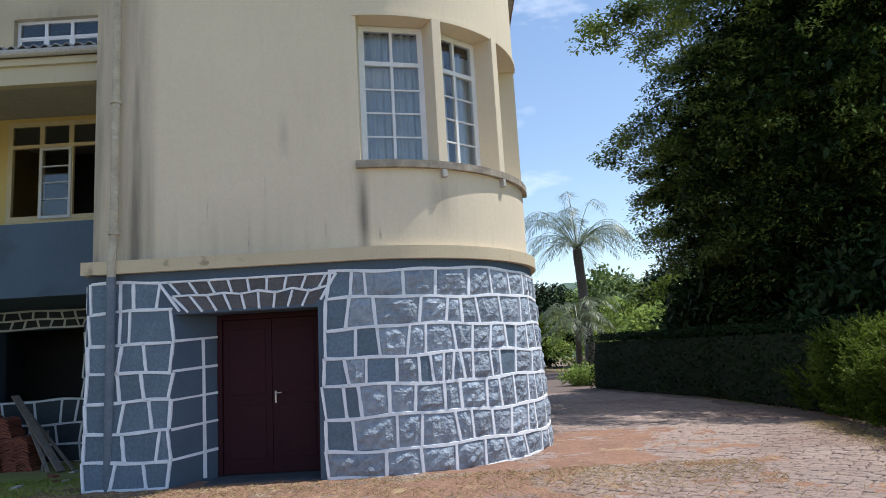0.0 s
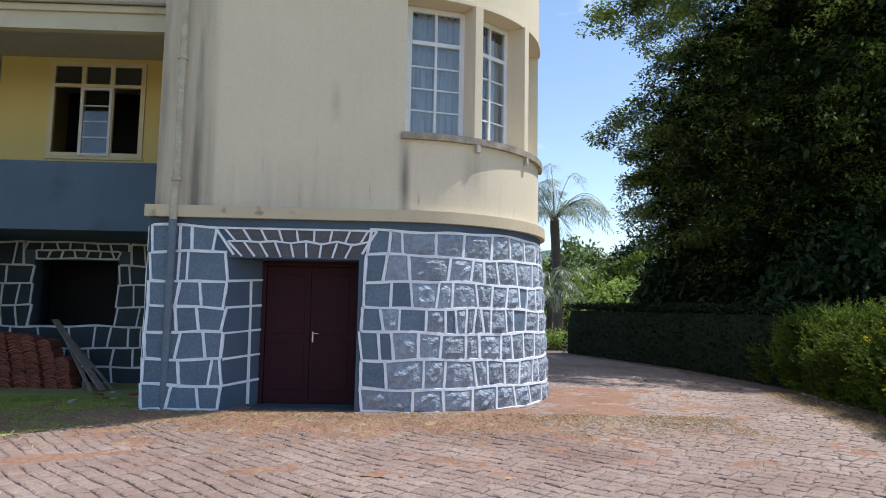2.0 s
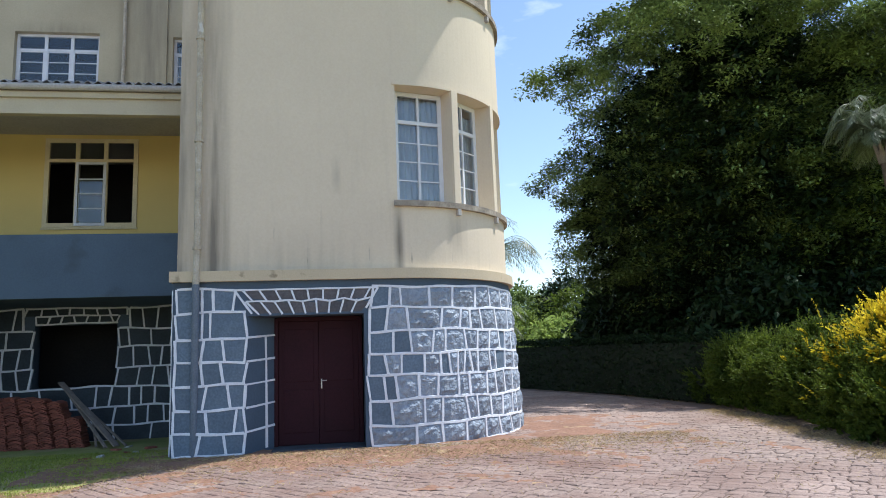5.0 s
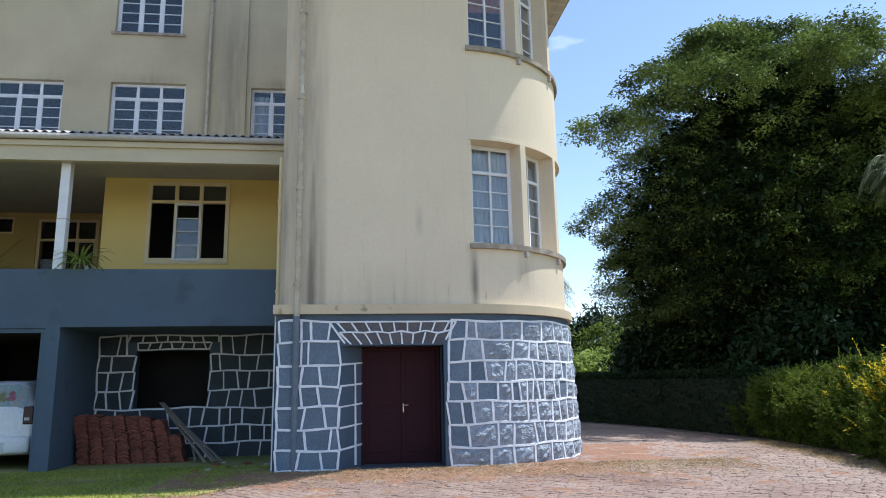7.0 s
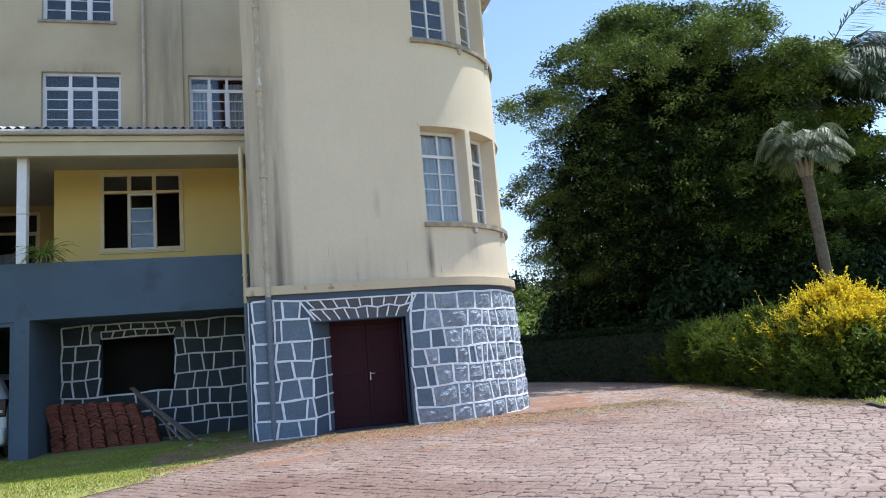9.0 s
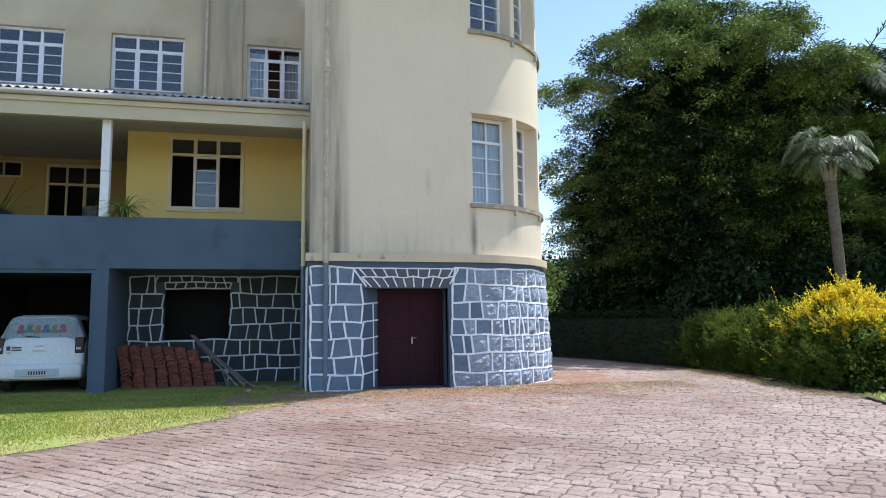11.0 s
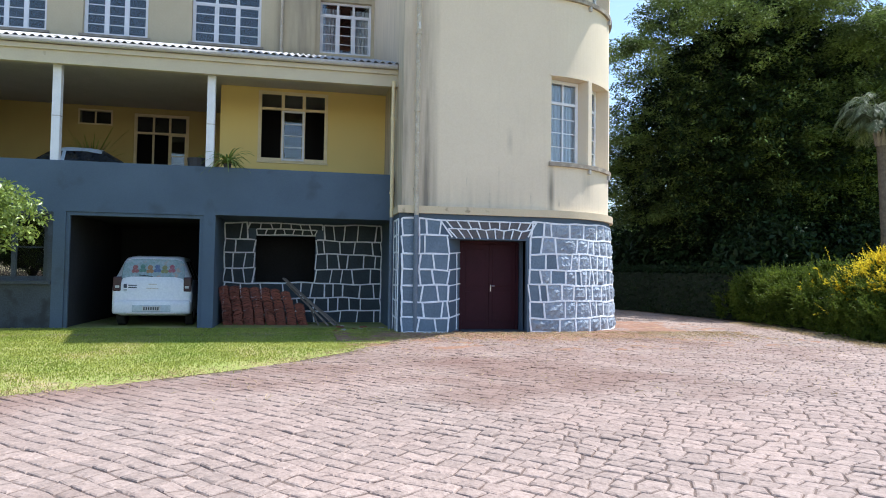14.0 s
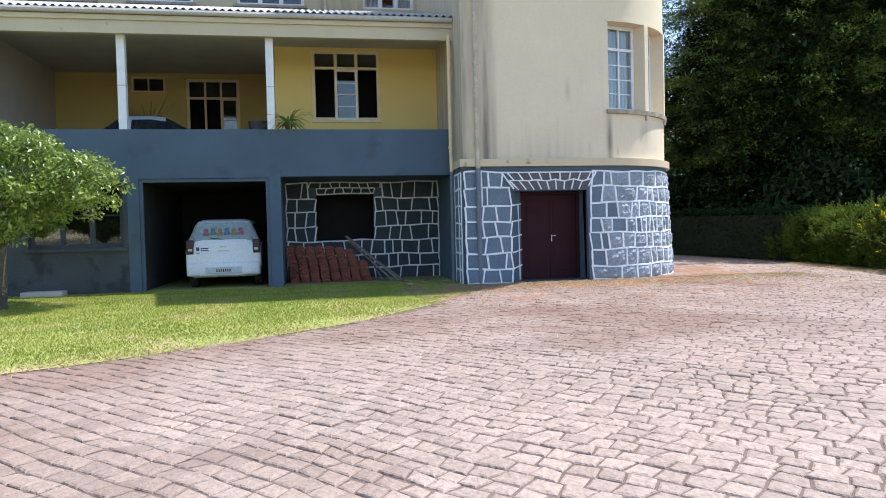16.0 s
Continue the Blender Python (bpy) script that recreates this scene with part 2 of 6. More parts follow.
M["black"] = pmat("black_plastic", (0.02, 0.02, 0.022), (0.025, 0.025, 0.028), 5, 0.5, 0.1, 60)
M["red_lamp"] = pmat("red_lamp", (0.035, 0.004, 0.012), (0.022, 0.004, 0.010), 8, 0.35, 0, 60)


def glass_mat(name, tint, rough=0.03):
    m = bpy.data.materials.new(name)
    m.use_nodes = True
    bs = m.node_tree.nodes["Principled BSDF"]
    bs.inputs["Base Color"].default_value = (*tint, 1)
    bs.inputs["Roughness"].default_value = rough
    bs.inputs["Transmission Weight"].default_value = 1.0
    bs.inputs["IOR"].default_value = 1.6
    return m


M["glass"] = glass_mat("window_glass", (0.82, 0.88, 0.92))
M["car_glass"] = glass_mat("car_glass", (0.35, 0.42, 0.45))

# ---- mesh helpers ----


def finish(name, bm, material, smooth=False):
    me = bpy.data.meshes.new(name)
    bmesh.ops.recalc_face_normals(bm, faces=bm.faces)
    bm.to_mesh(me)
    bm.free()
    for mt in (material if isinstance(material, (list, tuple)) else (material,)):
        me.materials.append(mt)
    if smooth:
        me.polygons.foreach_set("use_smooth", [True] * len(me.polygons))
    return me


def part(name, bm, material, parent=None, label="", smooth=False):
    ob = new(name, finish(name, bm, material, smooth))
    if parent:
        ob.parent = parent
    return tagged(ob, label)


def thing(name, label, category, group="", kind="", at=(0, 0, 0), rz=0.0):
    ob = new(name)
    ob.empty_display_size = 0.1
    ob.matrix_basis = pose(*at, 0, 0, rz)
    return tagged(ob, label, category, group, kind)


def box(bm, x0, x1, y0, y1, z0, z1, bevel=0.0, m=None):
    r = bmesh.ops.create_cube(bm, size=1.0)
    mt = Matrix.Translation(((x0 + x1) / 2, (y0 + y1) / 2, (z0 + z1) / 2)) @ Matrix.Diagonal((x1 - x0, y1 - y0, z1 - z0, 1))
    bmesh.ops.transform(bm, matrix=(m @ mt) if m else mt, verts=r["verts"])
    if bevel:
        es = {e for v in r["verts"] for e in v.link_edges}
        bmesh.ops.bevel(bm, geom=list(es), offset=bevel, segments=2, affect="EDGES", profile=0.6)
    return bm


def boxm(*a, **k):
    return box(bmesh.new(), *a, **k)


def tube(bm, pts, radii, seg=10, caps=True):
    """A round tube along points."""
    rings = []
    pts = [Vector(p) for p in pts]
    for i, p in enumerate(pts):
        d = (pts[min(i + 1, len(pts) - 1)] - pts[max(i - 1, 0)]).normalized()
        q = d.to_track_quat("Z", "Y")
        r = radii[i] if isinstance(radii, (list, tuple)) else radii
        rings.append([bm.verts.new(p + q @ Vector((r * math.cos(2 * math.pi * k / seg), r * math.sin(2 * math.pi * k / seg), 0))) for k in range(seg)])
    for a, b in zip(rings, rings[1:]):
        for k in range(seg):
            bm.faces.new((a[k], a[(k + 1) % seg], b[(k + 1) % seg], b[k]))
    if caps:
        bm.faces.new(rings[0][::-1])
        bm.faces.new(rings[-1])
    return bm


def spans(lo, hi, cuts, step):
    """Break points from lo to hi that hold the cuts and are no wider than step."""
    ps = sorted({lo, hi, *[c for c in cuts if lo < c < hi]})
    out = [ps[0]]
    for a, b in zip(ps, ps[1:]):
        n = max(1, math.ceil((b - a) / step - 1e-6))
        out += [a + (b - a) * (k + 1) / n for k in range(n)]
    return out


def wall_grid(us, zs, place, thick, hole):
    """A wall with thickness and real openings: place(u, z, depth) gives its points, hole(u, z) tells where it is open."""
    bm = bmesh.new()
    nu, nz = len(us), len(zs)
    solid = [[not hole((us[i] + us[i + 1]) / 2, (zs[j] + zs[j + 1]) / 2) for j in range(nz - 1)] for i in range(nu - 1)]
    vs = {}

    def v(i, j, k):
        if (i, j, k) not in vs:
            vs[i, j, k] = bm.verts.new(place(us[i], zs[j], thick * k))
        return vs[i, j, k]

    def full(i, j):
        return 0 <= i < nu - 1 and 0 <= j < nz - 1 and solid[i][j]

    for i in range(nu - 1):
        for j in range(nz - 1):
            if not solid[i][j]:
                continue
            for k in (0, 1):
                bm.faces.new([v(i, j, k), v(i + 1, j, k), v(i + 1, j + 1, k), v(i, j + 1, k)])
            if not full(i - 1, j):
                bm.faces.new([v(i, j, 0), v(i, j + 1, 0), v(i, j + 1, 1), v(i, j, 1)])
            if not full(i + 1, j):
                bm.faces.new([v(i + 1, j, 0), v(i + 1, j + 1, 0), v(i + 1, j + 1, 1), v(i + 1, j, 1)])
            if not full(i, j - 1):
                bm.faces.new([v(i, j, 0), v(i + 1, j, 0), v(i + 1, j, 1), v(i, j, 1)])
            if not full(i, j + 1):
                bm.faces.new([v(i, j + 1, 0), v(i + 1, j + 1, 0), v(i + 1, j + 1, 1), v(i, j + 1, 1)])
    return bm


def flat_wall(x0, x1, z0, z1, y, thick, holes=()):
    """A wall that faces the yard (towards -y), its face at y; holes: (x0, x1, z0, z1)."""
    us = spans(x0, x1, [c for h in holes for c in h[:2]], 50)
    zs = spans(z0, z1, [c for h in holes for c in h[2:]], 50)
    return wall_grid(us, zs, lambda u, z, d: (u, y + d, z), thick, lambda u, z: any(h[0] < u < h[1] and h[2] < z < h[3] for h in holes))


# ---- the tower's outline: flat front, round corner, side ----
TX0, TX1, TY, TR = -5.0, -1.3, 9.48, 2.6
TC = (TX1, TY + TR)
U1 = TX1 - TX0
U2 = U1 + TR * math.pi / 2
U3 = U2 + 12.0


def tower(u, z, out=0.0):
    """The point at u metres along the outline, `out` metres outside it."""
    if u <= U1:
        return Vector((TX0 + u, TY - out, z))
    if u <= U2:
        a = (u - U1) / TR
        return Vector((TC[0] + (TR + out) * math.sin(a), TC[1] - (TR + out) * math.cos(a), z))
    return Vector((TC[0] + TR + out, TC[1] + (u - U2), z))


def arc_u(deg):
    return U1 + TR * radians(deg)

# ---- ground ----


def sheet(name, pts, z, material, label, category, thick=0.0):
    bm = bmesh.new()
    f = bm.faces.new([bm.verts.new((x, y, z)) for x, y in pts])
    bmesh.ops.triangulate(bm, faces=[f])
    return tagged(part(name, bm, material), label, category, kind="structure")


M["earth"] = pmat("earth", (0.20, 0.13, 0.085), (0.15, 0.10, 0.07), 0.7, 0.95, 0.5, 12, spots=(0.08, 0.11, 0.03), spot_scale=0.4, spot_at=0.5)
M["joint_soil"] = pmat("joint_soil", (0.15, 0.105, 0.086), (0.10, 0.072, 0.060), 1.5, 0.95, 0.5, 25)
M["lawn"] = pmat("lawn_soil", (0.20, 0.24, 0.05), (0.29, 0.28, 0.09), 1.1, 0.95, 0.5, 25, spots=(0.34, 0.27, 0.14), spot_scale=0.8, spot_at=0.54)
M["red_soil"] = pmat("red_soil", (0.25, 0.135, 0.088), (0.185, 0.102, 0.07), 1.6, 0.95, 0.8, 22, spots=(0.36, 0.26, 0.15), spot_scale=3.0, spot_at=0.6, bumpdist=0.03)

LAWN_EDGE = [(-5.0, 8.6), (-5.25, 7.75), (-6.5, 5.3), (-7.9, 3.4), (-9.65, 1.86), (-10.8, 1.05), (-12.2, 0.3), (-16, -1.2), (-30, -5)]
HEDGE = [(5.2, 27.0), (6.9, 19.5), (7.1, 14.5), (6.5, 10.5), (5.6, 6.6), (5.15, 5.3)]


def edge_x(pts, y):
    """x of a line of points (y falling) at y."""
    for (xa, ya), (xb, yb) in zip(pts, pts[1:]):
        if yb <= y <= ya:
            return xa + (xb - xa) * (ya - y) / (ya - yb)
    return pts[0][0] if y > pts[0][1] else pts[-1][0]


sheet("ground", [(-700, -700), (700, -700), (700, 700), (-700, 700)], -0.03, M["earth"], "bare brown earth and weeds round the yard", "ground")
pavement = sheet("pavement", [(-40, -30), (20, -30), (5.2, 4.6), (5.7, 6.6), (6.6, 10.5), (7.0, 14.5), (6.6, 20), (5.6, 25), (7.0, 34), (7.0, 60), (2.2, 60), (1.6, 13), (-5, 9.2)] + LAWN_EDGE[:-1] + [(-40, -9)],
      0.002, M["joint_soil"], "soil-filled bed of the cobbled yard", "pavement")
sheet("lawn", LAWN_EDGE[:-1] + [(-30, -5), (-30, 10.7), (-12.9, 10.8), (-12.9, 16.4), (-9.5, 16.4), (-9.5, 12.95), (-5.0, 12.95)], 0.009, M["lawn"], "short green lawn in front of the garage, worn at its edge", "lawn")

# cobbles: rows of uneven setts
M["cobble"] = pmat("cobble", (0.300, 0.222, 0.188), (0.250, 0.196, 0.168), 0.4, 0.8, 0.9, 26, spots=(0.205, 0.138, 0.112), spot_scale=0.22, spot_at=0.50, rnd=0.13, bumpdist=0.022, island=True)
M["cobble_single"] = pmat("cobble_single", (0.300, 0.222, 0.188), (0.250, 0.196, 0.168), 0.4, 0.8, 0.9, 26, spots=(0.205, 0.138, 0.112), spot_scale=0.22, spot_at=0.50, rnd=0.13, bumpdist=0.022)


def red_dust(m, centre, reach, dust):
    """Red earth trodden over a surface round a place, thinning out in uneven patches."""
    nt = m.node_tree
    bs = nt.nodes["Principled BSDF"]
    base_col = bs.inputs["Base Color"].links[0].from_socket
    geo = nt.nodes.new("ShaderNodeNewGeometry")
    far = nt.nodes.new("ShaderNodeVectorMath")
    far.operation = "DISTANCE"
    far.inputs[1].default_value = centre
    nt.links.new(geo.outputs["Position"], far.inputs[0])
    nz = nt.nodes.new("ShaderNodeTexNoise")
    nz.inputs["Scale"].default_value, nz.inputs["Detail"].default_value = 0.9, 6.0
    nt.links.new(geo.outputs["Position"], nz.inputs["Vector"])
    fall = nt.nodes.new("ShaderNodeMapRange")
    fall.inputs[1].default_value, fall.inputs[2].default_value, fall.inputs[3].default_value, fall.inputs[4].default_value = reach * 0.35, reach, 0.95, 0.0
    nt.links.new(far.outputs["Value"], fall.inputs[0])
    add = nt.nodes.new("ShaderNodeMath")
    add.operation = "MULTIPLY_ADD"
    nt.links.new(nz.outputs["Fac"], add.inputs[0])
    add.inputs[1].default_value = 1.6
    add.inputs[2].default_value = -0.35
    mul = nt.nodes.new("ShaderNodeMath")
    mul.operation = "MULTIPLY"
    mul.use_clamp = True
    nt.links.new(add.outputs[0], mul.inputs[0])
    nt.links.new(fall.outputs[0], mul.inputs[1])
    mx = nt.nodes.new("ShaderNodeMix")
    mx.data_type = "RGBA"
    mx.inputs[7].default_value = (*dust, 1)
    nt.links.new(mul.outputs[0], mx.inputs[0])
    nt.links.new(base_col, mx.inputs[6])
    nt.links.new(mx.outputs[2], bs.inputs["Base Color"])


for key in ("cobble", "cobble_single"):
    red_dust(M[key], (-3.8, 7.8, 0.0), 11.0, (0.145, 0.075, 0.058))
rs = np.random.RandomState(4)


def pavement_hit(x, y):
    if y > 9.0 and x < 1.75 - 0.0 * y:
        if x < TX1 or (x - TC[0]) ** 2 + (y - TC[1]) ** 2 < (TR + 0.2) ** 2 or y > TC[1]:
            return False
    if y < 8.6 and x < edge_x(LAWN_EDGE, y) + 0.15 * math.sin(3 * y) + 0.1:
        return False
    right = edge_x(HEDGE, y) - 0.7 if y > 5.3 else max(4.80 - (5.0 - y) * 0.52, 1.35)
    return x < right + 0.12 * math.sin(2.1 * y)


NEAR = (-8.6, -4.4, -3.0, -0.9)          # the stretch of paving whose setts are single pieces
LAY = radians(-46)                        # the courses run askew across the yard
LC, LS = math.cos(LAY), math.sin(LAY)
SETT_FACES = [(4 * r + a, 4 * r + (a + 1) % 4, 4 * r + 4 + (a + 1) % 4, 4 * r + 4 + a) for r in range(3) for a in range(4)] + [(12, 13, 14, 15)]
near_list, cv, cf = [], [], []


def course(u, v):
    """Courses that wander: a point of the even grid, in the plan."""
    v = v + 0.12 * math.sin(0.45 * u + 0.3 * v) + 0.03 * math.sin(2.1 * u + v) + 0.010 * math.sin(9.0 * u + 4.0 * v)
    u = u + 0.03 * math.sin(1.7 * v + 0.4 * u)
    return LC * u - LS * v, LS * u + LC * v


v0 = -24.0
while v0 < 27:
    rowh = 0.140 + 0.045 * rs.rand()
    u0, lean0 = -28 + rs.rand() * 0.2, 0.0
    while u0 < 22:
        w, lean1 = 0.135 + 0.085 * rs.rand(), (rs.rand() - 0.5) * 0.05
        cor = [course(u0 - lean0, v0), course(u0 + w - lean1, v0), course(u0 + w + lean1, v0 + rowh), course(u0 + lean0, v0 + rowh)]
        u0, lean0 = u0 + w, lean1
        cx, cy = sum(p[0] for p in cor) / 4, sum(p[1] for p in cor) / 4
        if not (-17 < cx < 9 and -10.0 < cy < 25 and pavement_hit(cx, cy)):
            continue
        z = 0.010 + 0.011 * rs.rand()
        tl = (rs.rand(4) - 0.5) * 0.010
        off = []
        for px, py in cor:
            k = 1 - (0.004 + 0.009 * rs.rand()) / math.hypot(px - cx, py - cy)
            off.append(((px - cx) * k, (py - cy) * k))
        low = [(cx + a, cy + b, -0.04) for a, b in off]
        edge = [(p[0], p[1], z - 0.014 + tl[k]) for k, p in enumerate(low)]
        mid = [(cx + (p[0] - cx) * 0.93, cy + (p[1] - cy) * 0.93, z - 0.006 + tl[k]) for k, p in enumerate(low)]
        top = [(cx + (p[0] - cx) * 0.74, cy + (p[1] - cy) * 0.74, z + tl[k]) for k, p in enumerate(low)]
        if NEAR[0] < cx < NEAR[1] and NEAR[2] < cy < NEAR[3] and len(near_list) < 300:
            near_list.append((cx, cy, low + edge + mid + top))
        else:
            n = len(cv)
            cv += low + edge + mid + top
            cf += [tuple(n + q for q in f) for f in SETT_FACES]
    v0 += rowh
me = bpy.data.meshes.new("cobbles")
me.from_pydata(cv, [], cf)
me.materials.append(M["cobble"])
cobbles = tagged(new("cobble_paving", me), "worn pinkish grey cobblestones with earth in the joints", "cobblestones", kind="stuff")

# ---- tower base ----
BASE_TOP = 2.87


def base(u, z, out=0.0):
    return tower(u, z, 0.04 + (BASE_TOP - z) * 0.05 + out)


DOOR = (-3.41, -1.90, 0.03, 2.25)
UD0, UD1 = -3.83 - TX0, -1.86 - TX0


def base_hole(u, z):
    return UD0 < u < UD1 and z < DOOR[3] + 0.02


us = spans(0, U2 + 5, [UD0, UD1, U1, U2], 0.11)
zs = spans(-0.05, BASE_TOP, [DOOR[3] + 0.02], 0.5)
tower_base = tagged(part("wall_tower_base", wall_grid(us, zs, lambda u, z, d: base(u, z, -d), 0.30, base_hole), M["slate"]),
                    "slate-blue painted rubble base of the round tower with white joints", "stone wall", kind="structure")


def ribbon(bm, place, a, b, w, h, n):
    """A raised joint from a to b (in u, z) on a surface."""
    (ua, za), (ub, zb) = a, b
    dx, dz = ub - ua, zb - za
    ln = math.hypot(dx, dz) or 1
    px, pz = -dz / ln * w / 2, dx / ln * w / 2
    rows = []
    for k in range(n + 1):
        t = k / n
        u, z = ua + dx * t, za + dz * t
        j = 1 + 0.25 * math.sin(9.0 * (u + 3 * z)) * 0.6
        rows.append([bm.verts.new(place(u + s * px * j * f, z + s * pz * j * f, o)) for s, f, o in ((-1, 1.0, -0.01), (-1, 0.75, h), (1, 0.75, h), (1, 1.0, -0.01))])
    for r, q in zip(rows, rows[1:]):
        for k in range(3):
            bm.faces.new((r[k], r[k + 1], q[k + 1], q[k]))
    bm.faces.new(rows[0])
    bm.faces.new(rows[-1][::-1])


def stone_piece(name, place, quad, rough, material, parent, rng, lift=0.0):
    """One dressed stone: four corners in (u, z), a face that bulges and, where rough, is broken."""
    n = 4 if rough else 2
    bm = bmesh.new()
    g = []
    for i in range(n + 1):
        row = []
        for j in range(n + 1):
            s, t = i / n, j / n
            u = (quad[0][0] * (1 - s) + quad[1][0] * s) * (1 - t) + (quad[3][0] * (1 - s) + quad[2][0] * s) * t
            z = (quad[0][1] * (1 - s) + quad[1][1] * s) * (1 - t) + (quad[3][1] * (1 - s) + quad[2][1] * s) * t
            edge = i in (0, n) or j in (0, n)
            d = 0.0 if edge else (0.008 + (rng.random() * 0.045 if rough else rng.random() * 0.006))
            row.append(bm.verts.new(place(u, z, d + 0.004 + lift)))
        g.append(row)
    for i in range(n):
        for j in range(n):
            bm.faces.new((g[i][j], g[i + 1][j], g[i + 1][j + 1], g[i][j + 1]))
    ring = [g[i][0] for i in range(n + 1)] + [g[n][j] for j in range(1, n + 1)] + [g[i][n] for i in range(n - 1, -1, -1)] + [g[0][j] for j in range(n - 1, 0, -1)]
    r = bmesh.ops.extrude_edge_only(bm, edges=[e for e in bm.edges if e.is_boundary])
    back = [v for v in r["geom"] if isinstance(v, bmesh.types.BMVert)]
    mid = place((quad[0][0] + quad[2][0]) / 2, (quad[0][1] + quad[2][1]) / 2, 0)
    out = (place((quad[0][0] + quad[2][0]) / 2, (quad[0][1] + quad[2][1]) / 2, 0.05) - mid).normalized()
    for v in back:
        v.co -= out * 0.025
    return part(name, bm, material, parent)


def masonry(parent, place, courses, rough_at, mats, seed, jw=0.050, wob=0.018, skip_first=False):
    """Coursed rubble. courses: (z low, z high, [u of each upright joint]); returns nothing, adds stones and the joints."""
    rng = random.Random(seed)
    jb = bmesh.new()
    for ci, (z0, z1, js) in enumerate(courses):
        lean = [rng.uniform(-0.035, 0.035) for _ in js]
        wave = lambda u, zz: zz + wob * math.sin(2.3 * u + 5.1 * zz) + 0.5 * wob * math.sin(6.1 * u + 2 * zz)
        for k in range(len(js) - 1):
            a, b = js[k], js[k + 1]
            la, lb = lean[k], lean[k + 1]
            g = jw * 0.4
            q = [(a - la + g, wave(a, z0) + g), (b - lb - g, wave(b, z0) + g), (b + lb - g, wave(b, z1) - g), (a + la + g, wave(a, z1) - g)]
            mid_u, mid_z = (a + b) / 2, (z0 + z1) / 2
            rough = rough_at(mid_u, mid_z, rng)
            stone_piece("stone", place, q, rough, mats[1] if rough else mats[0], parent, rng)
        for k, u in enumerate(js):
            ribbon(jb, place, (u - lean[k], wave(u, z0)), (u + lean[k], wave(u, z1)), jw * rng.uniform(0.8, 1.15), 0.022, 3)
        n = max(2, int((js[-1] - js[0]) / 0.13))
        for zz in ((z0, z1) if ci == 0 and not skip_first else (z1,)):
            for k in range(n):
                ua, ub = js[0] + (js[-1] - js[0]) * k / n, js[0] + (js[-1] - js[0]) * (k + 1) / n
                ribbon(jb, place, (ua, wave(ua, zz)), (ub, wave(ub, zz)), jw, 0.022, 1)
    tagged(part("joints", jb, M["mortar"], parent, "white painted raised joints"), kind="stuff")


def joints_between(a, b, mean, rng):
    out = [a]
    while out[-1] < b - mean * 1.45:
        out.append(out[-1] + mean * rng.uniform(0.6, 1.45))
    return out + [b]


rj = random.Random(12)
CZ = [0.0, 0.35, 0.77, 1.18, 1.56, 1.95, 2.35, 2.735]
JOINTS = [
    [3.23, 3.98, 4.42, 4.87, 5.30, 5.69, 6.10, 6.59],
    [3.22, 3.59, 4.13, 4.44, 4.92, 5.14, 5.47, 5.82, 6.23, 6.46],
    [3.20, 3.48, 3.68, 4.05, 4.38, 4.77, 5.00, 5.41, 5.66, 5.96, 6.33],
    [3.21, 3.51, 3.77, 4.16, 4.45, 4.62, 4.78, 4.92, 5.06, 5.22, 5.54, 5.71, 6.06],
    [3.23, 3.64, 3.94, 4.33, 4.56, 4.97, 5.25, 5.57, 5.89, 6.13],
    [3.24, 3.54, 3.90, 4.51, 4.89, 5.11, 5.38, 5.83, 6.36],
    [3.29, 3.60, 3.79, 4.30, 4.75, 5.27, 5.68, 6.10, 6.55],
]
courses = [(CZ[k], CZ[k + 1], JOINTS[k][:-1] + joints_between(JOINTS[k][-1], U2 + 4.5, 0.36, rj)) for k in range(7)]
masonry(tower_base, base, courses, lambda u, z, r: r.random() < (0.05 if u < 3.6 else 0.5 if u < 4.0 else 0.97) or (z < 0.4 and r.random() < 0.7), (M["stone"], M["stone_rough"]), 3)

# left of the door
CL = [0.0, 0.36, 0.75, 1.13, 1.51, 1.91, 2.34, 2.735]
LEFT = [[0.02, 0.42, 0.84, 1.15], [0.02, 0.54, 1.00, 1.15], [0.02, 0.50, 0.89, 1.15], [0.02, 0.45, 0.77, 1.15], [0.02, 0.45, 0.79, 1.15], [0.02, 0.44, 0.57, 1.15], [0.02, 0.43, 0.61, 0.95]]
courses = [(CL[k], CL[k + 1], LEFT[k]) for k in range(7)]
masonry(tower_base, base, courses, lambda u, z, r: False, (M["stone"], M["stone_rough"]), 8)

# flat arch of small stones over the door
rng = random.Random(5)
jb = bmesh.new()
n = 9
a0, a1, b0, b1 = UD0 - 0.22, UD1 + 0.26, UD0 + 0.20, UD1 - 0.02
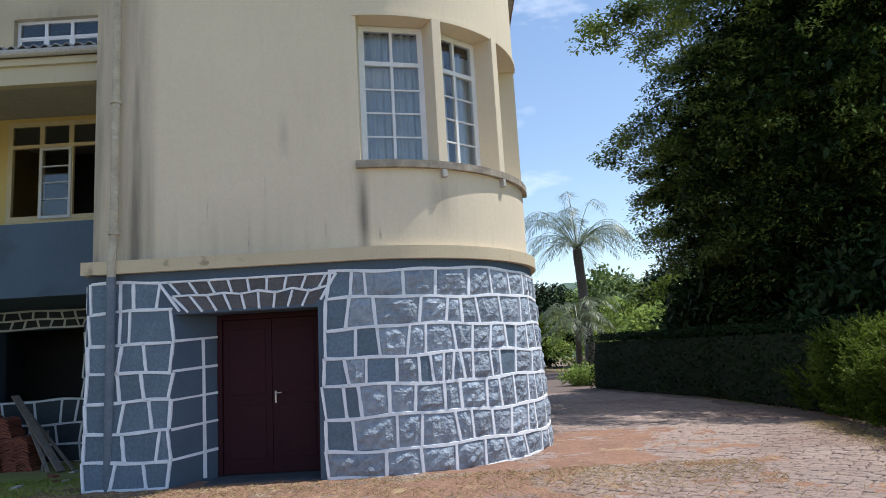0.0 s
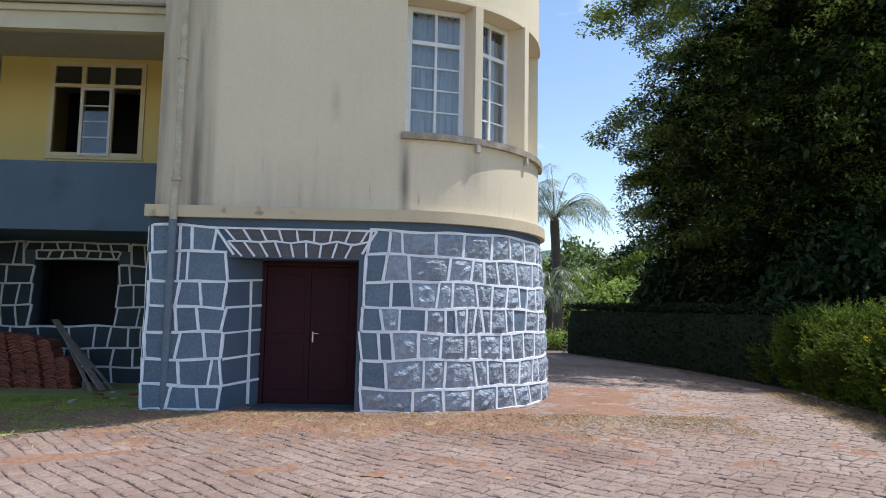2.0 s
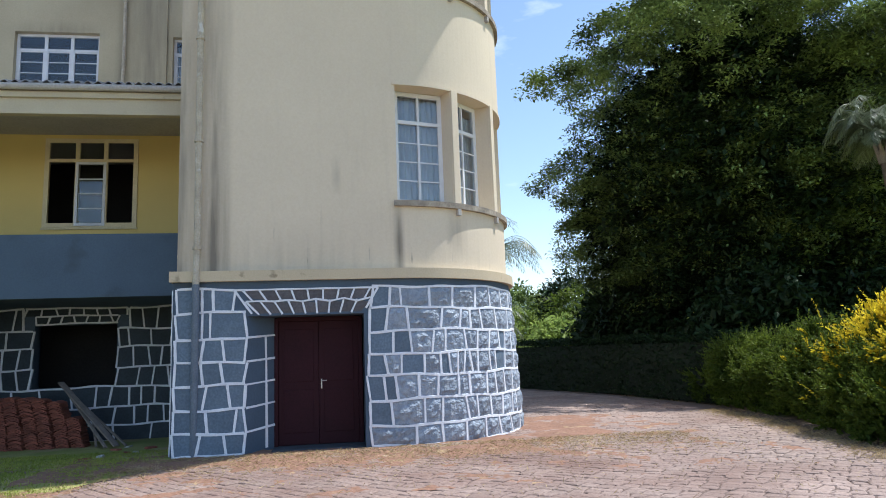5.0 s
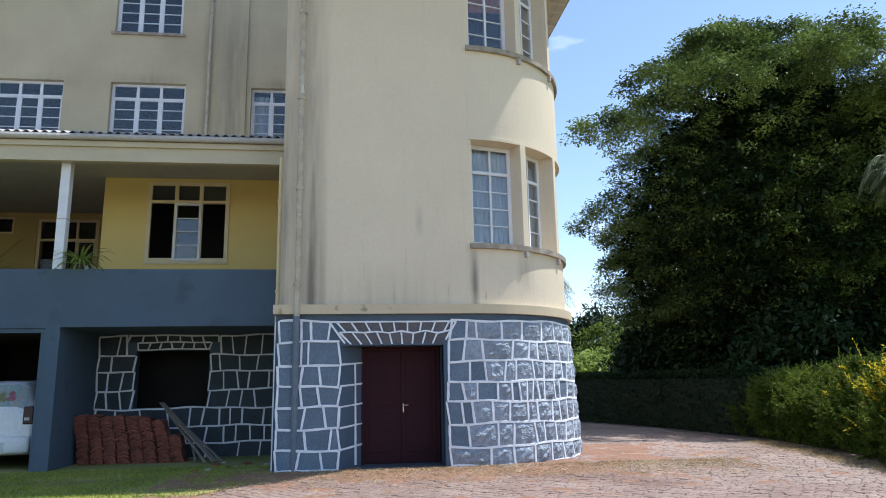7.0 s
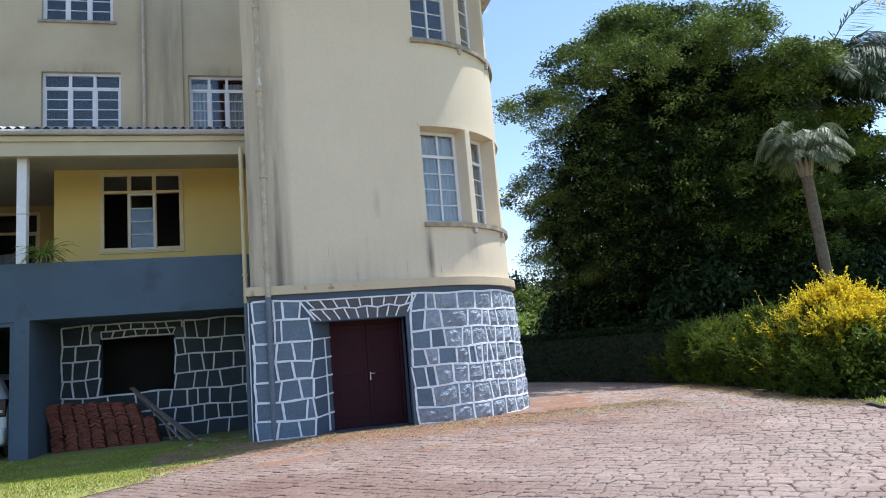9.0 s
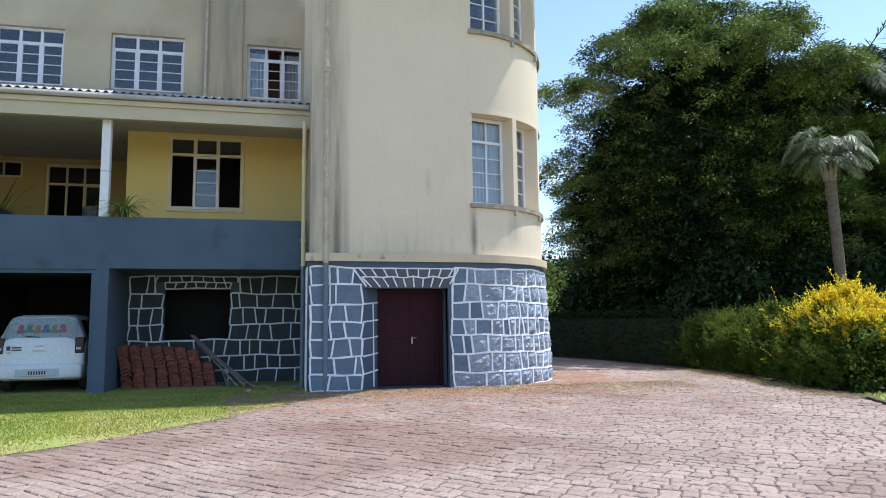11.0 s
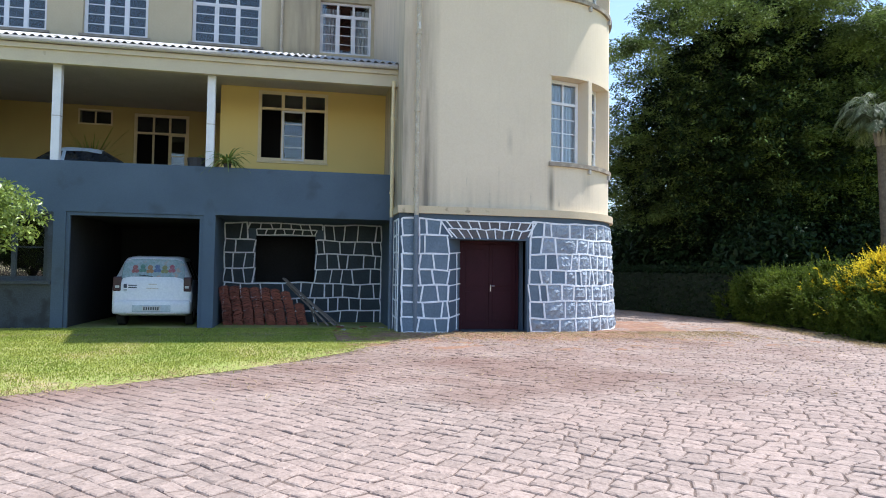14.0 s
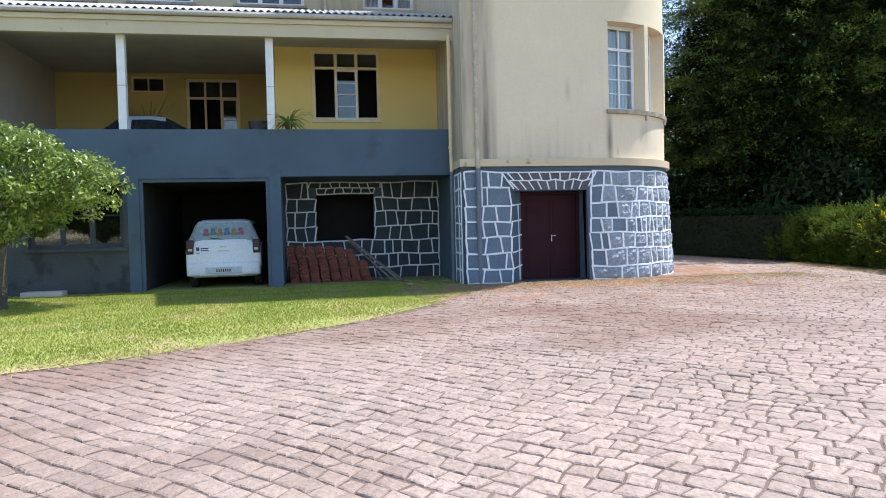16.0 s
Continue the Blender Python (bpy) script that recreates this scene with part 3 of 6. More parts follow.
for row, (za, zb) in enumerate(((2.29, 2.52), (2.52, 2.72))):
    for k in range(n):
        def xx(kk, zz):
            t = (zz - 2.29) / 0.43
            return (b0 + (a0 - b0) * t) + ((b1 - b0) + ((a1 - a0) - (b1 - b0)) * t) * kk / n
        o = 0.5 * row
        k0, k1 = k + o, min(k + 1 + o, n)
        if k0 >= n - 0.2:
            continue
        dz = 0.03 * math.sin(3.0 * k + row)
        q = [(xx(k0, za) + 0.018, za + 0.02 + (dz if row else 0)), (xx(k1, za) - 0.018, za + 0.02), (xx(k1, zb) - 0.018, zb - 0.02 + (0 if row else dz)), (xx(k0, zb) + 0.018, zb - 0.02)]
        stone_piece("lintel_stone", base, q, False, M["lintel"], tower_base, rng)
        ribbon(jb, base, (xx(k0, za), za), (xx(k0, zb), zb), 0.036, 0.024, 2)
        if row == 0:
            ribbon(jb, base, (xx(k, zb), zb + dz), (xx(k + 1, zb), zb + 0.03 * math.sin(3.0 * (k + 1))), 0.036, 0.024, 2)
        else:
            ribbon(jb, base, (xx(k, zb), zb), (xx(k + 1, zb), zb), 0.036, 0.024, 2)
ribbon(jb, base, (a0, 2.72), (UD0 + 0.08, 2.31), 0.045, 0.025, 3)
ribbon(jb, base, (a1, 2.72), (b1 + 0.06, 2.36), 0.045, 0.025, 3)
tagged(part("arch_joints", jb, M["mortar"], tower_base, "white joints of the flat arch"), kind="stuff")

# splayed jamb left of the door, with its joints
bm = bmesh.new()
for z in (-0.03, DOOR[3] + 0.02):
    yb = base(UD0, z).y
    ring = [(-3.83, yb), (-3.43, 9.955), (-3.43, 10.1), (-3.83, 10.1)]
    bm_v = [bm.verts.new((x, yy, z)) for x, yy in ring]
    if z < 0:
        low = bm_v
bm.faces.new(low[::-1])
bm.faces.new(bm_v)
for a in range(4):
    b = (a + 1) % 4
    bm.faces.new((low[a], low[b], bm_v[b], bm_v[a]))
part("jamb", bm, M["slate"], tower_base)
part("jamb", boxm(-1.86, -1.55, 9.50, 10.1, -0.03, DOOR[3] + 0.02), M["slate"], tower_base)
part("door_head", boxm(-3.83, -1.55, 9.50, 10.1, DOOR[3] + 0.022, 2.6), M["slate"], tower_base)


def splay(u, z, out):
    p0 = base(UD0, z)
    p1 = Vector((-3.43, 9.955, z))
    d = (p1 - p0).normalized()
    nrm = Vector((d.y, -d.x, 0))
    return p0 + (p1 - p0) * u + nrm * out


jb = bmesh.new()
for z in CL[1:6]:
    ribbon(jb, splay, (0.0, z), (1.0, z + 0.05), 0.04, 0.02, 2)
ribbon(jb, splay, (0.72, 0.05), (0.66, 1.95), 0.07, 0.02, 4)
tagged(part("jamb_joints", jb, M["mortar"], tower_base), kind="stuff")

# door
door = thing("door_1", "maroon painted double-leaf basement door, shut", "door", kind="structure")
yd = 10.0
fb = bmesh.new()
box(fb, DOOR[0] - 0.02, DOOR[0] + 0.05, yd - 0.04, yd + 0.08, 0.0, DOOR[3], 0.006)
box(fb, DOOR[1] - 0.05, DOOR[1] + 0.02, yd - 0.04, yd + 0.08, 0.0, DOOR[3], 0.006)
box(fb, DOOR[0] + 0.05, DOOR[1] - 0.05, yd - 0.04, yd + 0.08, DOOR[3] - 0.06, DOOR[3] + 0.015, 0.006)
part("door_frame", fb, M["maroon"], door)
xm = (DOOR[0] + DOOR[1]) / 2
for x0, x1 in ((DOOR[0] + 0.053, xm - 0.003), (xm + 0.003, DOOR[1] - 0.053)):
    lb = boxm(x0, x1, yd, yd + 0.045, 0.035, DOOR[3] - 0.065, bevel=0.004)
    for zz0, zz1 in ((0.24, 0.98), (1.12, DOOR[3] - 0.2)):
        box(lb, x0 + 0.09, x1 - 0.09, yd - 0.010, yd + 0.01, zz0, zz1, 0.008)
    leaf = part("door_leaf", lb, M["maroon"], door)
    if x0 > xm:
        hb = boxm(x0 + 0.032, x0 + 0.055, yd - 0.012, yd + 0.004, 0.99, 1.16, bevel=0.004)
        tube(hb, [(x0 + 0.045, yd - 0.01, 1.13), (x0 + 0.045, yd - 0.05, 1.13), (x0 + 0.14, yd - 0.055, 1.13)], 0.009, 8)
        part("door_handle", hb, M["metal"], leaf, "worn metal lever handle")
tagged(part("doorstep", boxm(-3.43, -1.86, 9.42, 10.05, -0.04, 0.028, bevel=0.012), M["slate_dark"]), "low painted concrete doorstep", "doorstep", kind="structure")

# ---- tower wall ----
BAYS = [(2.0, 26.8), (30.2, 53.4), (56.8, 86.0)]
STOREYS = [(4.30, 6.50), (8.60, 10.85)]


def tower_hole(u, z):
    a = math.degrees((u - U1) / TR)
    return any(p < a < q for p, q in BAYS) and any(p < z < q for p, q in STOREYS)


EAVE = 12.05
us = spans(0, U3, [U1, U2] + [arc_u(a) for b in BAYS for a in b], 0.12)
zs = spans(2.95, EAVE + 0.1, [c for s in STOREYS for c in s], 0.6)
tower_wall = tagged(part("wall_tower", wall_grid(us, zs, lambda u, z, d: tower(u, z, -d), 0.38, tower_hole), M["cream"]),
                    "cream limewashed tower wall with dark rain streaks", "wall", kind="structure")
part("side_wall", boxm(TX0, TX0 + 0.38, TY + 0.38, 22.0, -0.05, EAVE + 0.1), M["cream"], tower_wall)
sb = boxm(TX0 - 0.05, TX0 - 0.002, TY - 0.03, 12.9, -0.05, BASE_TOP)
side_base = tagged(part("wall_tower_side_base", sb, M["slate"]), "slate painted stone side of the tower base", "stone wall", kind="structure")
part("back_wall", boxm(TX0 + 0.38, TC[0] + TR - 0.4, 21.7, 22.0, -0.05, EAVE), M["cream"], tower_wall)
for z in (2.6, 7.5):
    part("floor_slab", boxm(TX0 + 0.38, TC[0] + 0.6, TY + 0.9, 21.6, z, z + 0.2), M["dark"], tower_wall)
# unseen sheet added to keep the tower rooms dark behind their windows
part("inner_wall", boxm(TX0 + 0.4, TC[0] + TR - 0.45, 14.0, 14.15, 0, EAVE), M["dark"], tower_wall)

bandz = spans(2.87, 3.05, [], 0.3)
usb = spans(-0.10, U2 + 6, [0, U1, U2], 0.12)


def band_prof(u, z, d):
    return tower(u, z, 0.13 - d)


tagged(part("trim_band", wall_grid(usb, bandz, band_prof, 0.16, lambda u, z: False), M["band"]), "ochre painted plaster band above the stone base", "moulding", kind="structure")
tagged(part("trim_band_side", boxm(TX0 - 0.10, TX0 - 0.004, TY + 0.035, 10.6, 2.87, 3.05), M["band"]), "ochre band returning along the tower side", "moulding", kind="structure")
M["ledge"] = pmat("stained_ledge", (0.38, 0.33, 0.26), (0.20, 0.17, 0.14), 5, 0.9, 0.3, 30)
for z, _ in STOREYS:
    us = spans(arc_u(0.6), arc_u(88), [U1, U2], 0.1)
    tagged(part("trim_sill", wall_grid(us, [z - 0.115, z - 0.01], lambda u, z, d: tower(u, z, 0.075 - d), 0.5, lambda u, z: False), M["ledge"]), "stained curved window ledge round the tower", "ledge", kind="structure")
    us = spans(arc_u(0.9), arc_u(87.6), [U1, U2], 0.1)
    top = [s for s in STOREYS if s[0] == z][0][1]
    tagged(part("trim_head", wall_grid(us, [top - 0.01, top + 0.05], lambda u, z, d: tower(u, z, 0.03 - d), 0.028, lambda u, z: False), M["cream"]), "thin plaster edge over the bow window", "moulding", kind="structure")
    for a in (28.5, 55.1):
        c, d0 = tower(arc_u(a), 0, 0), radians(a)
        mt = Matrix.Translation(c) @ Matrix.Rotation(d0, 4, "Z")
        tagged(part("post", boxm(-0.075, 0.075, -0.045, 0.002, z - 0.12, top + 0.02, bevel=0.01, m=mt), M["cream"], tower_wall))
        tagged(part("corbel", boxm(-0.04, 0.04, -0.075, -0.0, z - 0.24, z - 0.117, bevel=0.012, m=mt), M["porch"], tower_wall))


def window(name, w, h, cols, top, rows, label, frame_mat, curtain=0.0, fw=0.055, open_cols=(), y=0.0, bar=0.022, group="", mull=0.03):
    """A window of wooden bars, its sill line at z 0, centred on x; top: height of the transom lights (0: none). Columns are equal;
    open_cols stand open and have no panes below the transom."""
    ob = thing(name, label, "window", group, "structure")
    fb = bmesh.new()
    box(fb, -w / 2, -w / 2 + fw, 0, 0.07, 0, h)
    box(fb, w / 2 - fw, w / 2, 0, 0.07, 0, h)
    box(fb, -w / 2 + fw, w / 2 - fw, 0, 0.07, 0, fw)
    box(fb, -w / 2 + fw, w / 2 - fw, 0, 0.07, h - fw, h)
    part("window_frame", fb, frame_mat, ob)
    zt = h - top if top else h - fw
    if top:
        part("transom", boxm(-w / 2 + fw, w / 2 - fw, -0.012, 0.075, zt - 0.035, zt + 0.035, bevel=0.006), frame_mat, ob)
    cw = (w - 2 * fw) / cols
    bb = bmesh.new()
    for k in range(1, cols):
        x = -w / 2 + fw + cw * k
        wide = mull if cols > 2 else bar
        box(bb, x - wide, x + wide, -0.006, 0.06, fw, h - fw)
    lo, hi = fw, (zt - 0.035 if top else h - fw)
    for c in range(cols):
        x0, x1 = -w / 2 + fw + cw * c, -w / 2 + fw + cw * (c + 1)
        wide = mull if cols > 2 else bar
        x0, x1 = x0 + (wide if c else 0), x1 - (wide if c < cols - 1 else 0)
        if top:
            part("pane", boxm(x0, x1, 0.03, 0.036, zt + 0.035, h - fw), M["glass"], ob).visible_shadow = False
        if c in open_cols:
            continue
        if cols > 2:
            for a, b in ((x0, x0 + 0.03), (x1 - 0.03, x1)):
                box(bb, a, b, 0.004, 0.05, lo, hi)
            box(bb, x0 + 0.03, x1 - 0.03, 0.004, 0.05, hi - 0.03, hi)
            box(bb, x0 + 0.03, x1 - 0.03, 0.004, 0.05, lo, lo + 0.03)
        for r in range(rows):
            za, zb = lo + (hi - lo) * r / rows, lo + (hi - lo) * (r + 1) / rows
            if r:
                box(bb, x0, x1, 0.006, 0.045, za - 0.012, za + 0.012)
            part("pane", boxm(x0, x1, 0.024, 0.030, za + 0.012 * (r > 0), zb - 0.012 * (r < rows - 1)), M["glass"], ob).visible_shadow = False
    part("glazing_bars", bb, frame_mat, ob)
    if curtain:
        cb = bmesh.new()
        n = int(w / 0.018)
        prev = None
        for k in range(n + 1):
            x = -w / 2 + 0.02 + (w - 0.04) * k / n
            yy = 0.13 + 0.03 * math.sin(k * 0.95) + 0.012 * math.sin(k * 0.31)
            cur = (cb.verts.new((x, yy, 0.02)), cb.verts.new((x, yy, h * curtain)))
            if prev and not (curtain < 0.95 and abs(x) < 0.1 * w):
                cb.faces.new((prev[0], cur[0], cur[1], prev[1]))
            prev = cur
        part("curtain", cb, M["curtain"], ob, "pleated pale curtain", smooth=True)
    return ob


for si, (z0, z1) in enumerate(STOREYS):
    for bi, (p, q) in enumerate(BAYS):
        a, b = tower(arc_u(p), z0, -0.30), tower(arc_u(q), z0, -0.30)
        wd = (b - a).length
        ang = math.degrees(math.atan2(b.y - a.y, b.x - a.x))
        ob = window("window_%d" % (1 + si * 3 + bi), wd - 0.004, z1 - z0 - 0.012, 2, 0.60, 4, "white wooden casement in the tower bow with a pleated curtain" if bi == 0 and si == 0 else "white wooden casement in the tower bow",
                    M["white"], 0.0 if si else 0.97 if bi == 0 else 0.9 if bi == 1 else 0.0, fw=0.085)
        mid = (a + b) / 2
        ob.matrix_basis = pose(mid.x, mid.y, z0 + 0.004, 0, 0, ang)

# eaves and roof
# unseen front overhang, sized to cast the shadow on the lawn
def eave_out(u):
    t = min(1, max(0, (u - U1) / (0.6 * TR * math.pi / 2)))
    return 1.75 - 0.70 * t * t * (3 - 2 * t)


M["soffit"] = pmat("soffit_boards", (0.64, 0.56, 0.53), (0.52, 0.45, 0.43), 4, 0.85, 0.3, 30, rnd=0.12)
bm = bmesh.new()
# left end runs on past the wall, unseen, to lengthen that shadow
us = spans(-1.4, U3, [U1, U2], 0.2)
prof = [(lambda u: -0.40, EAVE + 0.11), (lambda u: eave_out(u) - 0.02, EAVE), (lambda u: eave_out(u), EAVE + 0.03), (lambda u: eave_out(u), EAVE + 0.16), (lambda u: -2.2, EAVE + 2.2)]
rows = [[bm.verts.new(tower(u, z, f(u))) for f, z in prof] for u in us]
for r, q in zip(rows, rows[1:]):
    for k in range(4):
        bm.faces.new((r[k], r[k + 1], q[k + 1], q[k]))
roof = tagged(part("tower_roof", bm, M["rooftile"]), "red-brown tiled roof of the tower with deep eaves", "roof", kind="structure")
for k in range(len(us) - 1):
    if us[k] < U1 - 1.5:
        continue
    bm = bmesh.new()
    for (o0, o1) in ((0.02, 0.26), (0.27, 0.51), (0.52, 0.76), (0.77, 1.0)):
        g = 0.008
        def zz(o):
            return EAVE + 0.11 * (1 - o) - 0.006
        vs_ = [bm.verts.new(tower(uu, zz(o), o)) for uu, o in ((us[k] + g, o0), (us[k + 1] - g, o0), (us[k + 1] - g, o1), (us[k] + g, o1))]
        f = bm.faces.new(vs_)
    r = bmesh.ops.extrude_face_region(bm, geom=list(bm.faces))
    for v in r["geom"]:
        if isinstance(v, bmesh.types.BMVert):
            v.co.z -= 0.012
    part("soffit_board", bm, M["soffit"], roof)

# downpipes
def downpipe(x, y, z0, z1, r, label, mats, zsplit=2.8):
    ob = thing("downpipe", label, "pipe", at=(x, y, 0))
    part("lower_pipe", tube(bmesh.new(), [(0, -0.05, z0), (0, -0.05, zsplit)], r, 12), mats[0], ob)
    part("upper_pipe", tube(bmesh.new(), [(0, -0.05, zsplit), (0, -0.03, zsplit + 0.35), (0, 0, zsplit + 0.5), (0, 0, z1)], r * 0.95, 12), mats[1], ob)
    z = zsplit + 0.6
    while z < z1:
        part("bracket", tube(bmesh.new(), [(0, 0, z), (0, 0, z + 0.05)], r * 1.3, 12), mats[1], ob)
        z += 1.9
    return ob


downpipe(-4.66, TY - 0.10, 0.0, EAVE, 0.06, "weathered cream rainwater pipe on the tower, slate grey at its foot", (M["pipe_grey"], M["pipe"]), 2.82)
downpipe(-5.13, 10.35, 0.0, 6.3, 0.05, "pale rainwater pipe in the corner of tower and veranda", (M["pipe_grey"], M["cream_frame"]), 2.82)
downpipe(-8.12, 16.62, 8.75, 15.2, 0.05, "thin dark stained rainwater pipe on the facade", (M["pipe"], M["pipe"]), 9.2)

# ---- main building and veranda ----
FY, PY = 16.7, 10.72
FACADE_WINDOWS = [(-11.0, -8.8, 8.92, 10.77), (-14.3, -12.35, 8.92, 10.77), (-17.2, -15.35, 8.92, 10.77), (-11.0, -9.0, 12.42, 13.92)]
PORCH_DOOR, PORCH_WIN = (-12.66, -10.98, 3.0, 6.62), (-14.33, -13.3, 6.15, 6.70)
facade = tagged(part("wall_facade", flat_wall(-24, -7.0, -0.05, 16, FY, 0.4, FACADE_WINDOWS + [(-12.66, -10.98, 3.0, 6.45), (-14.33, -13.3, 6.0, 6.5)]), M["facade"]), "cream upper facade streaked by rain", "wall", kind="structure")
tagged(part("wall_facade_right", flat_wall(-7.0, TX0, -0.05, 16, FY + 0.06, 0.4, [(-6.85, -5.1, 8.92, 10.75)]), M["facade"]), "shaded cream facade beside the tower", "wall", kind="structure")
# added near-black backing and slabs behind the facade windows
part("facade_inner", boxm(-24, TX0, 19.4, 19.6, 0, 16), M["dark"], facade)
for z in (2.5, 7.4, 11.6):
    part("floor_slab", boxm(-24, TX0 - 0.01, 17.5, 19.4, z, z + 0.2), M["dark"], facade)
part("facade_roof", boxm(-24.5, TX0 - 0.02, FY - 0.6, 22, 16.0, 16.3), M["rooftile"], facade)
wn_ = 7
for k, (x0, x1, z0, z1) in enumerate(FACADE_WINDOWS):
    ob = window("window_%d" % wn_, x1 - x0 - 0.004, z1 - z0 - 0.004, 3, 0.47 if z0 < 10 else 0.0, 4, "white three-light casement with horizontal bars in the facade", M["white"], 0.0, fw=0.075, mull=0.042)
    ob.matrix_basis = pose((x0 + x1) / 2, FY + 0.16, z0 + 0.002)
    tagged(part("sill", boxm(x0 - 0.1, x1 + 0.1, FY - 0.07, FY - 0.002, z0 - 0.09, z0 - 0.005, bevel=0.01), M["ledge"]), "stained plaster window sill", "sill", kind="structure")
    wn_ += 1
ob = window("window_%d" % wn_, 1.746, 1.826, 3, 0.45, 4, "white three-light casement with curtains beside the tower", M["white"], 0.9, fw=0.07, mull=0.04)
ob.matrix_basis = pose(-5.975, FY + 0.22, 8.922)

# lower storey: garage front, pier, parapet
GAR = (-12.78, -9.70, -0.05, 2.76)
BAY2 = (-9.42, TX0 - 0.051, -0.05, 2.78)
LWIN = (-15.3, -13.16, 1.12, 2.68)
front = tagged(part("wall_veranda_front", flat_wall(-24, TX0 - 0.051, -0.05, 3.96, PY, 0.26, [GAR, BAY2, (-24, -13.05, -0.05, 2.74)]), M["slate"]), "slate-blue rendered terrace wall over the garage opening", "wall", kind="structure")
tagged(part("floor_veranda", boxm(-24, TX0 - 0.051, PY + 0.262, FY - 0.002, 2.80, 3.0), M["slate"]), "terrace slab", "floor", kind="structure")
# this wall's darker tone carries the small tree's shade in its colour
tagged(part("wall_lower_left", flat_wall(-24, -13.052, -0.05, 2.738, PY + 0.012, 0.24, [LWIN]), M["slate_dark"]), "dirty dark grey rendered wall beside the garage", "wall", kind="structure")
# added behind the window so that the store room stays dark
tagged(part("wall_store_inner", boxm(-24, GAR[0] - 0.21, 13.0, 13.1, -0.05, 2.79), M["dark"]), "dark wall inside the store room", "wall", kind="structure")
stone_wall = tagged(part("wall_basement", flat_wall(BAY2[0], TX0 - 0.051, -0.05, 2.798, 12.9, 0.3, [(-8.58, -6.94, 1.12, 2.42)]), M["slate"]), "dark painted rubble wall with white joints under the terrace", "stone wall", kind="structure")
# near-black backing added behind the basement opening
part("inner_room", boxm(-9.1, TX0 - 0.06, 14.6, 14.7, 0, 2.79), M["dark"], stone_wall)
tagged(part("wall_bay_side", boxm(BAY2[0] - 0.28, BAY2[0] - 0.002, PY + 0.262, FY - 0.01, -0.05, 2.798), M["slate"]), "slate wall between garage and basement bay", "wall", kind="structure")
# garage inside: gloom put into the near-black wall and ceiling colour
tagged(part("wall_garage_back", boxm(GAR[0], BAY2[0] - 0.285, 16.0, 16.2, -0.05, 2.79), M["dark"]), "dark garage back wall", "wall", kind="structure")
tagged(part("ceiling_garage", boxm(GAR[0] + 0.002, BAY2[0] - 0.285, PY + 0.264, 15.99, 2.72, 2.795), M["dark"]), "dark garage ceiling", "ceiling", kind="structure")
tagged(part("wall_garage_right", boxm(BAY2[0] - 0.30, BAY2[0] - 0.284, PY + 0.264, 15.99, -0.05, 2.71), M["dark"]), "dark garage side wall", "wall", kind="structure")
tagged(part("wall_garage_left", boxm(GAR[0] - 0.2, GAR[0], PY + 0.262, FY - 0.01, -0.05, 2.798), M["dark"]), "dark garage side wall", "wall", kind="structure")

gf = boxm(GAR[0] + 0.002, GAR[0] + 0.085, PY + 0.03, PY + 0.11, -0.05, GAR[3] - 0.09, bevel=0.006)
box(gf, GAR[1] - 0.085, GAR[1] - 0.002, PY + 0.03, PY + 0.11, -0.05, GAR[3] - 0.09, 0.006)
box(gf, GAR[0] + 0.002, GAR[1] - 0.002, PY + 0.03, PY + 0.11, GAR[3] - 0.088, GAR[3] - 0.004, 0.006)
tagged(part("garage_frame", gf, M["slate"]), "slate painted metal frame lining the open garage", "door frame", kind="structure")


def back_face(u, z, out):
    return Vector((u, 12.9 - out - 0.002, z))


BC = [-0.02, 0.33, 0.69, 1.10, 1.51, 1.92, 2.31, 2.76]
rj = random.Random(31)
E0, E1 = BAY2[0] + 0.02, TX0 - 0.07
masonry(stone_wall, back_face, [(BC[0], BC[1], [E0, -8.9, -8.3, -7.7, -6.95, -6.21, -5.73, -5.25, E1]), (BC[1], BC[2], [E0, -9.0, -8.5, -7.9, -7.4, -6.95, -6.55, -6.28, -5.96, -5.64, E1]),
                                (BC[2], BC[3], [E0, -8.95, -8.4, -7.8, -7.32, -7.03, -6.66, -6.42, -6.15, -5.67, -5.27, E1])], lambda u, z, r: False, (M["stone_shaded"], M["stone_shaded"]), 21, jw=0.044)
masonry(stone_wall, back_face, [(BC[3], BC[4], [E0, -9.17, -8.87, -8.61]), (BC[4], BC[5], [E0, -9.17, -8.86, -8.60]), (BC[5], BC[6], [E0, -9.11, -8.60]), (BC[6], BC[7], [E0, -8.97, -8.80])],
        lambda u, z, r: False, (M["stone_shaded"], M["stone_shaded"]), 22, jw=0.044, skip_first=True)
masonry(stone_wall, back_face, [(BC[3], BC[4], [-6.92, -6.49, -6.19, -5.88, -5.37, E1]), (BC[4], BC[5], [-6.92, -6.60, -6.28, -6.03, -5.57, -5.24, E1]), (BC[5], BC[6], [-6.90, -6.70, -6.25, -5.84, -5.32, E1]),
                                (BC[6], BC[7], [-6.69, -6.42, -6.13, -5.75, -5.23, E1])], lambda u, z, r: False, (M["stone_shaded"], M["stone_shaded"]), 23, jw=0.044, skip_first=True)
masonry(stone_wall, back_face, [(2.44, 2.60, [-8.55, -8.30, -8.05, -7.80, -7.55, -7.30, -7.05, -6.93]), (2.60, 2.76, [-8.76, -8.45, -8.15, -7.90, -7.62, -7.35, -7.1, -6.75])], lambda u, z, r: False, (M["stone_shaded"], M["stone_shaded"]), 25, jw=0.04, wob=0.01)


def side_face(u, z, out):
    return Vector((TX0 - 0.052 - out, u, z))


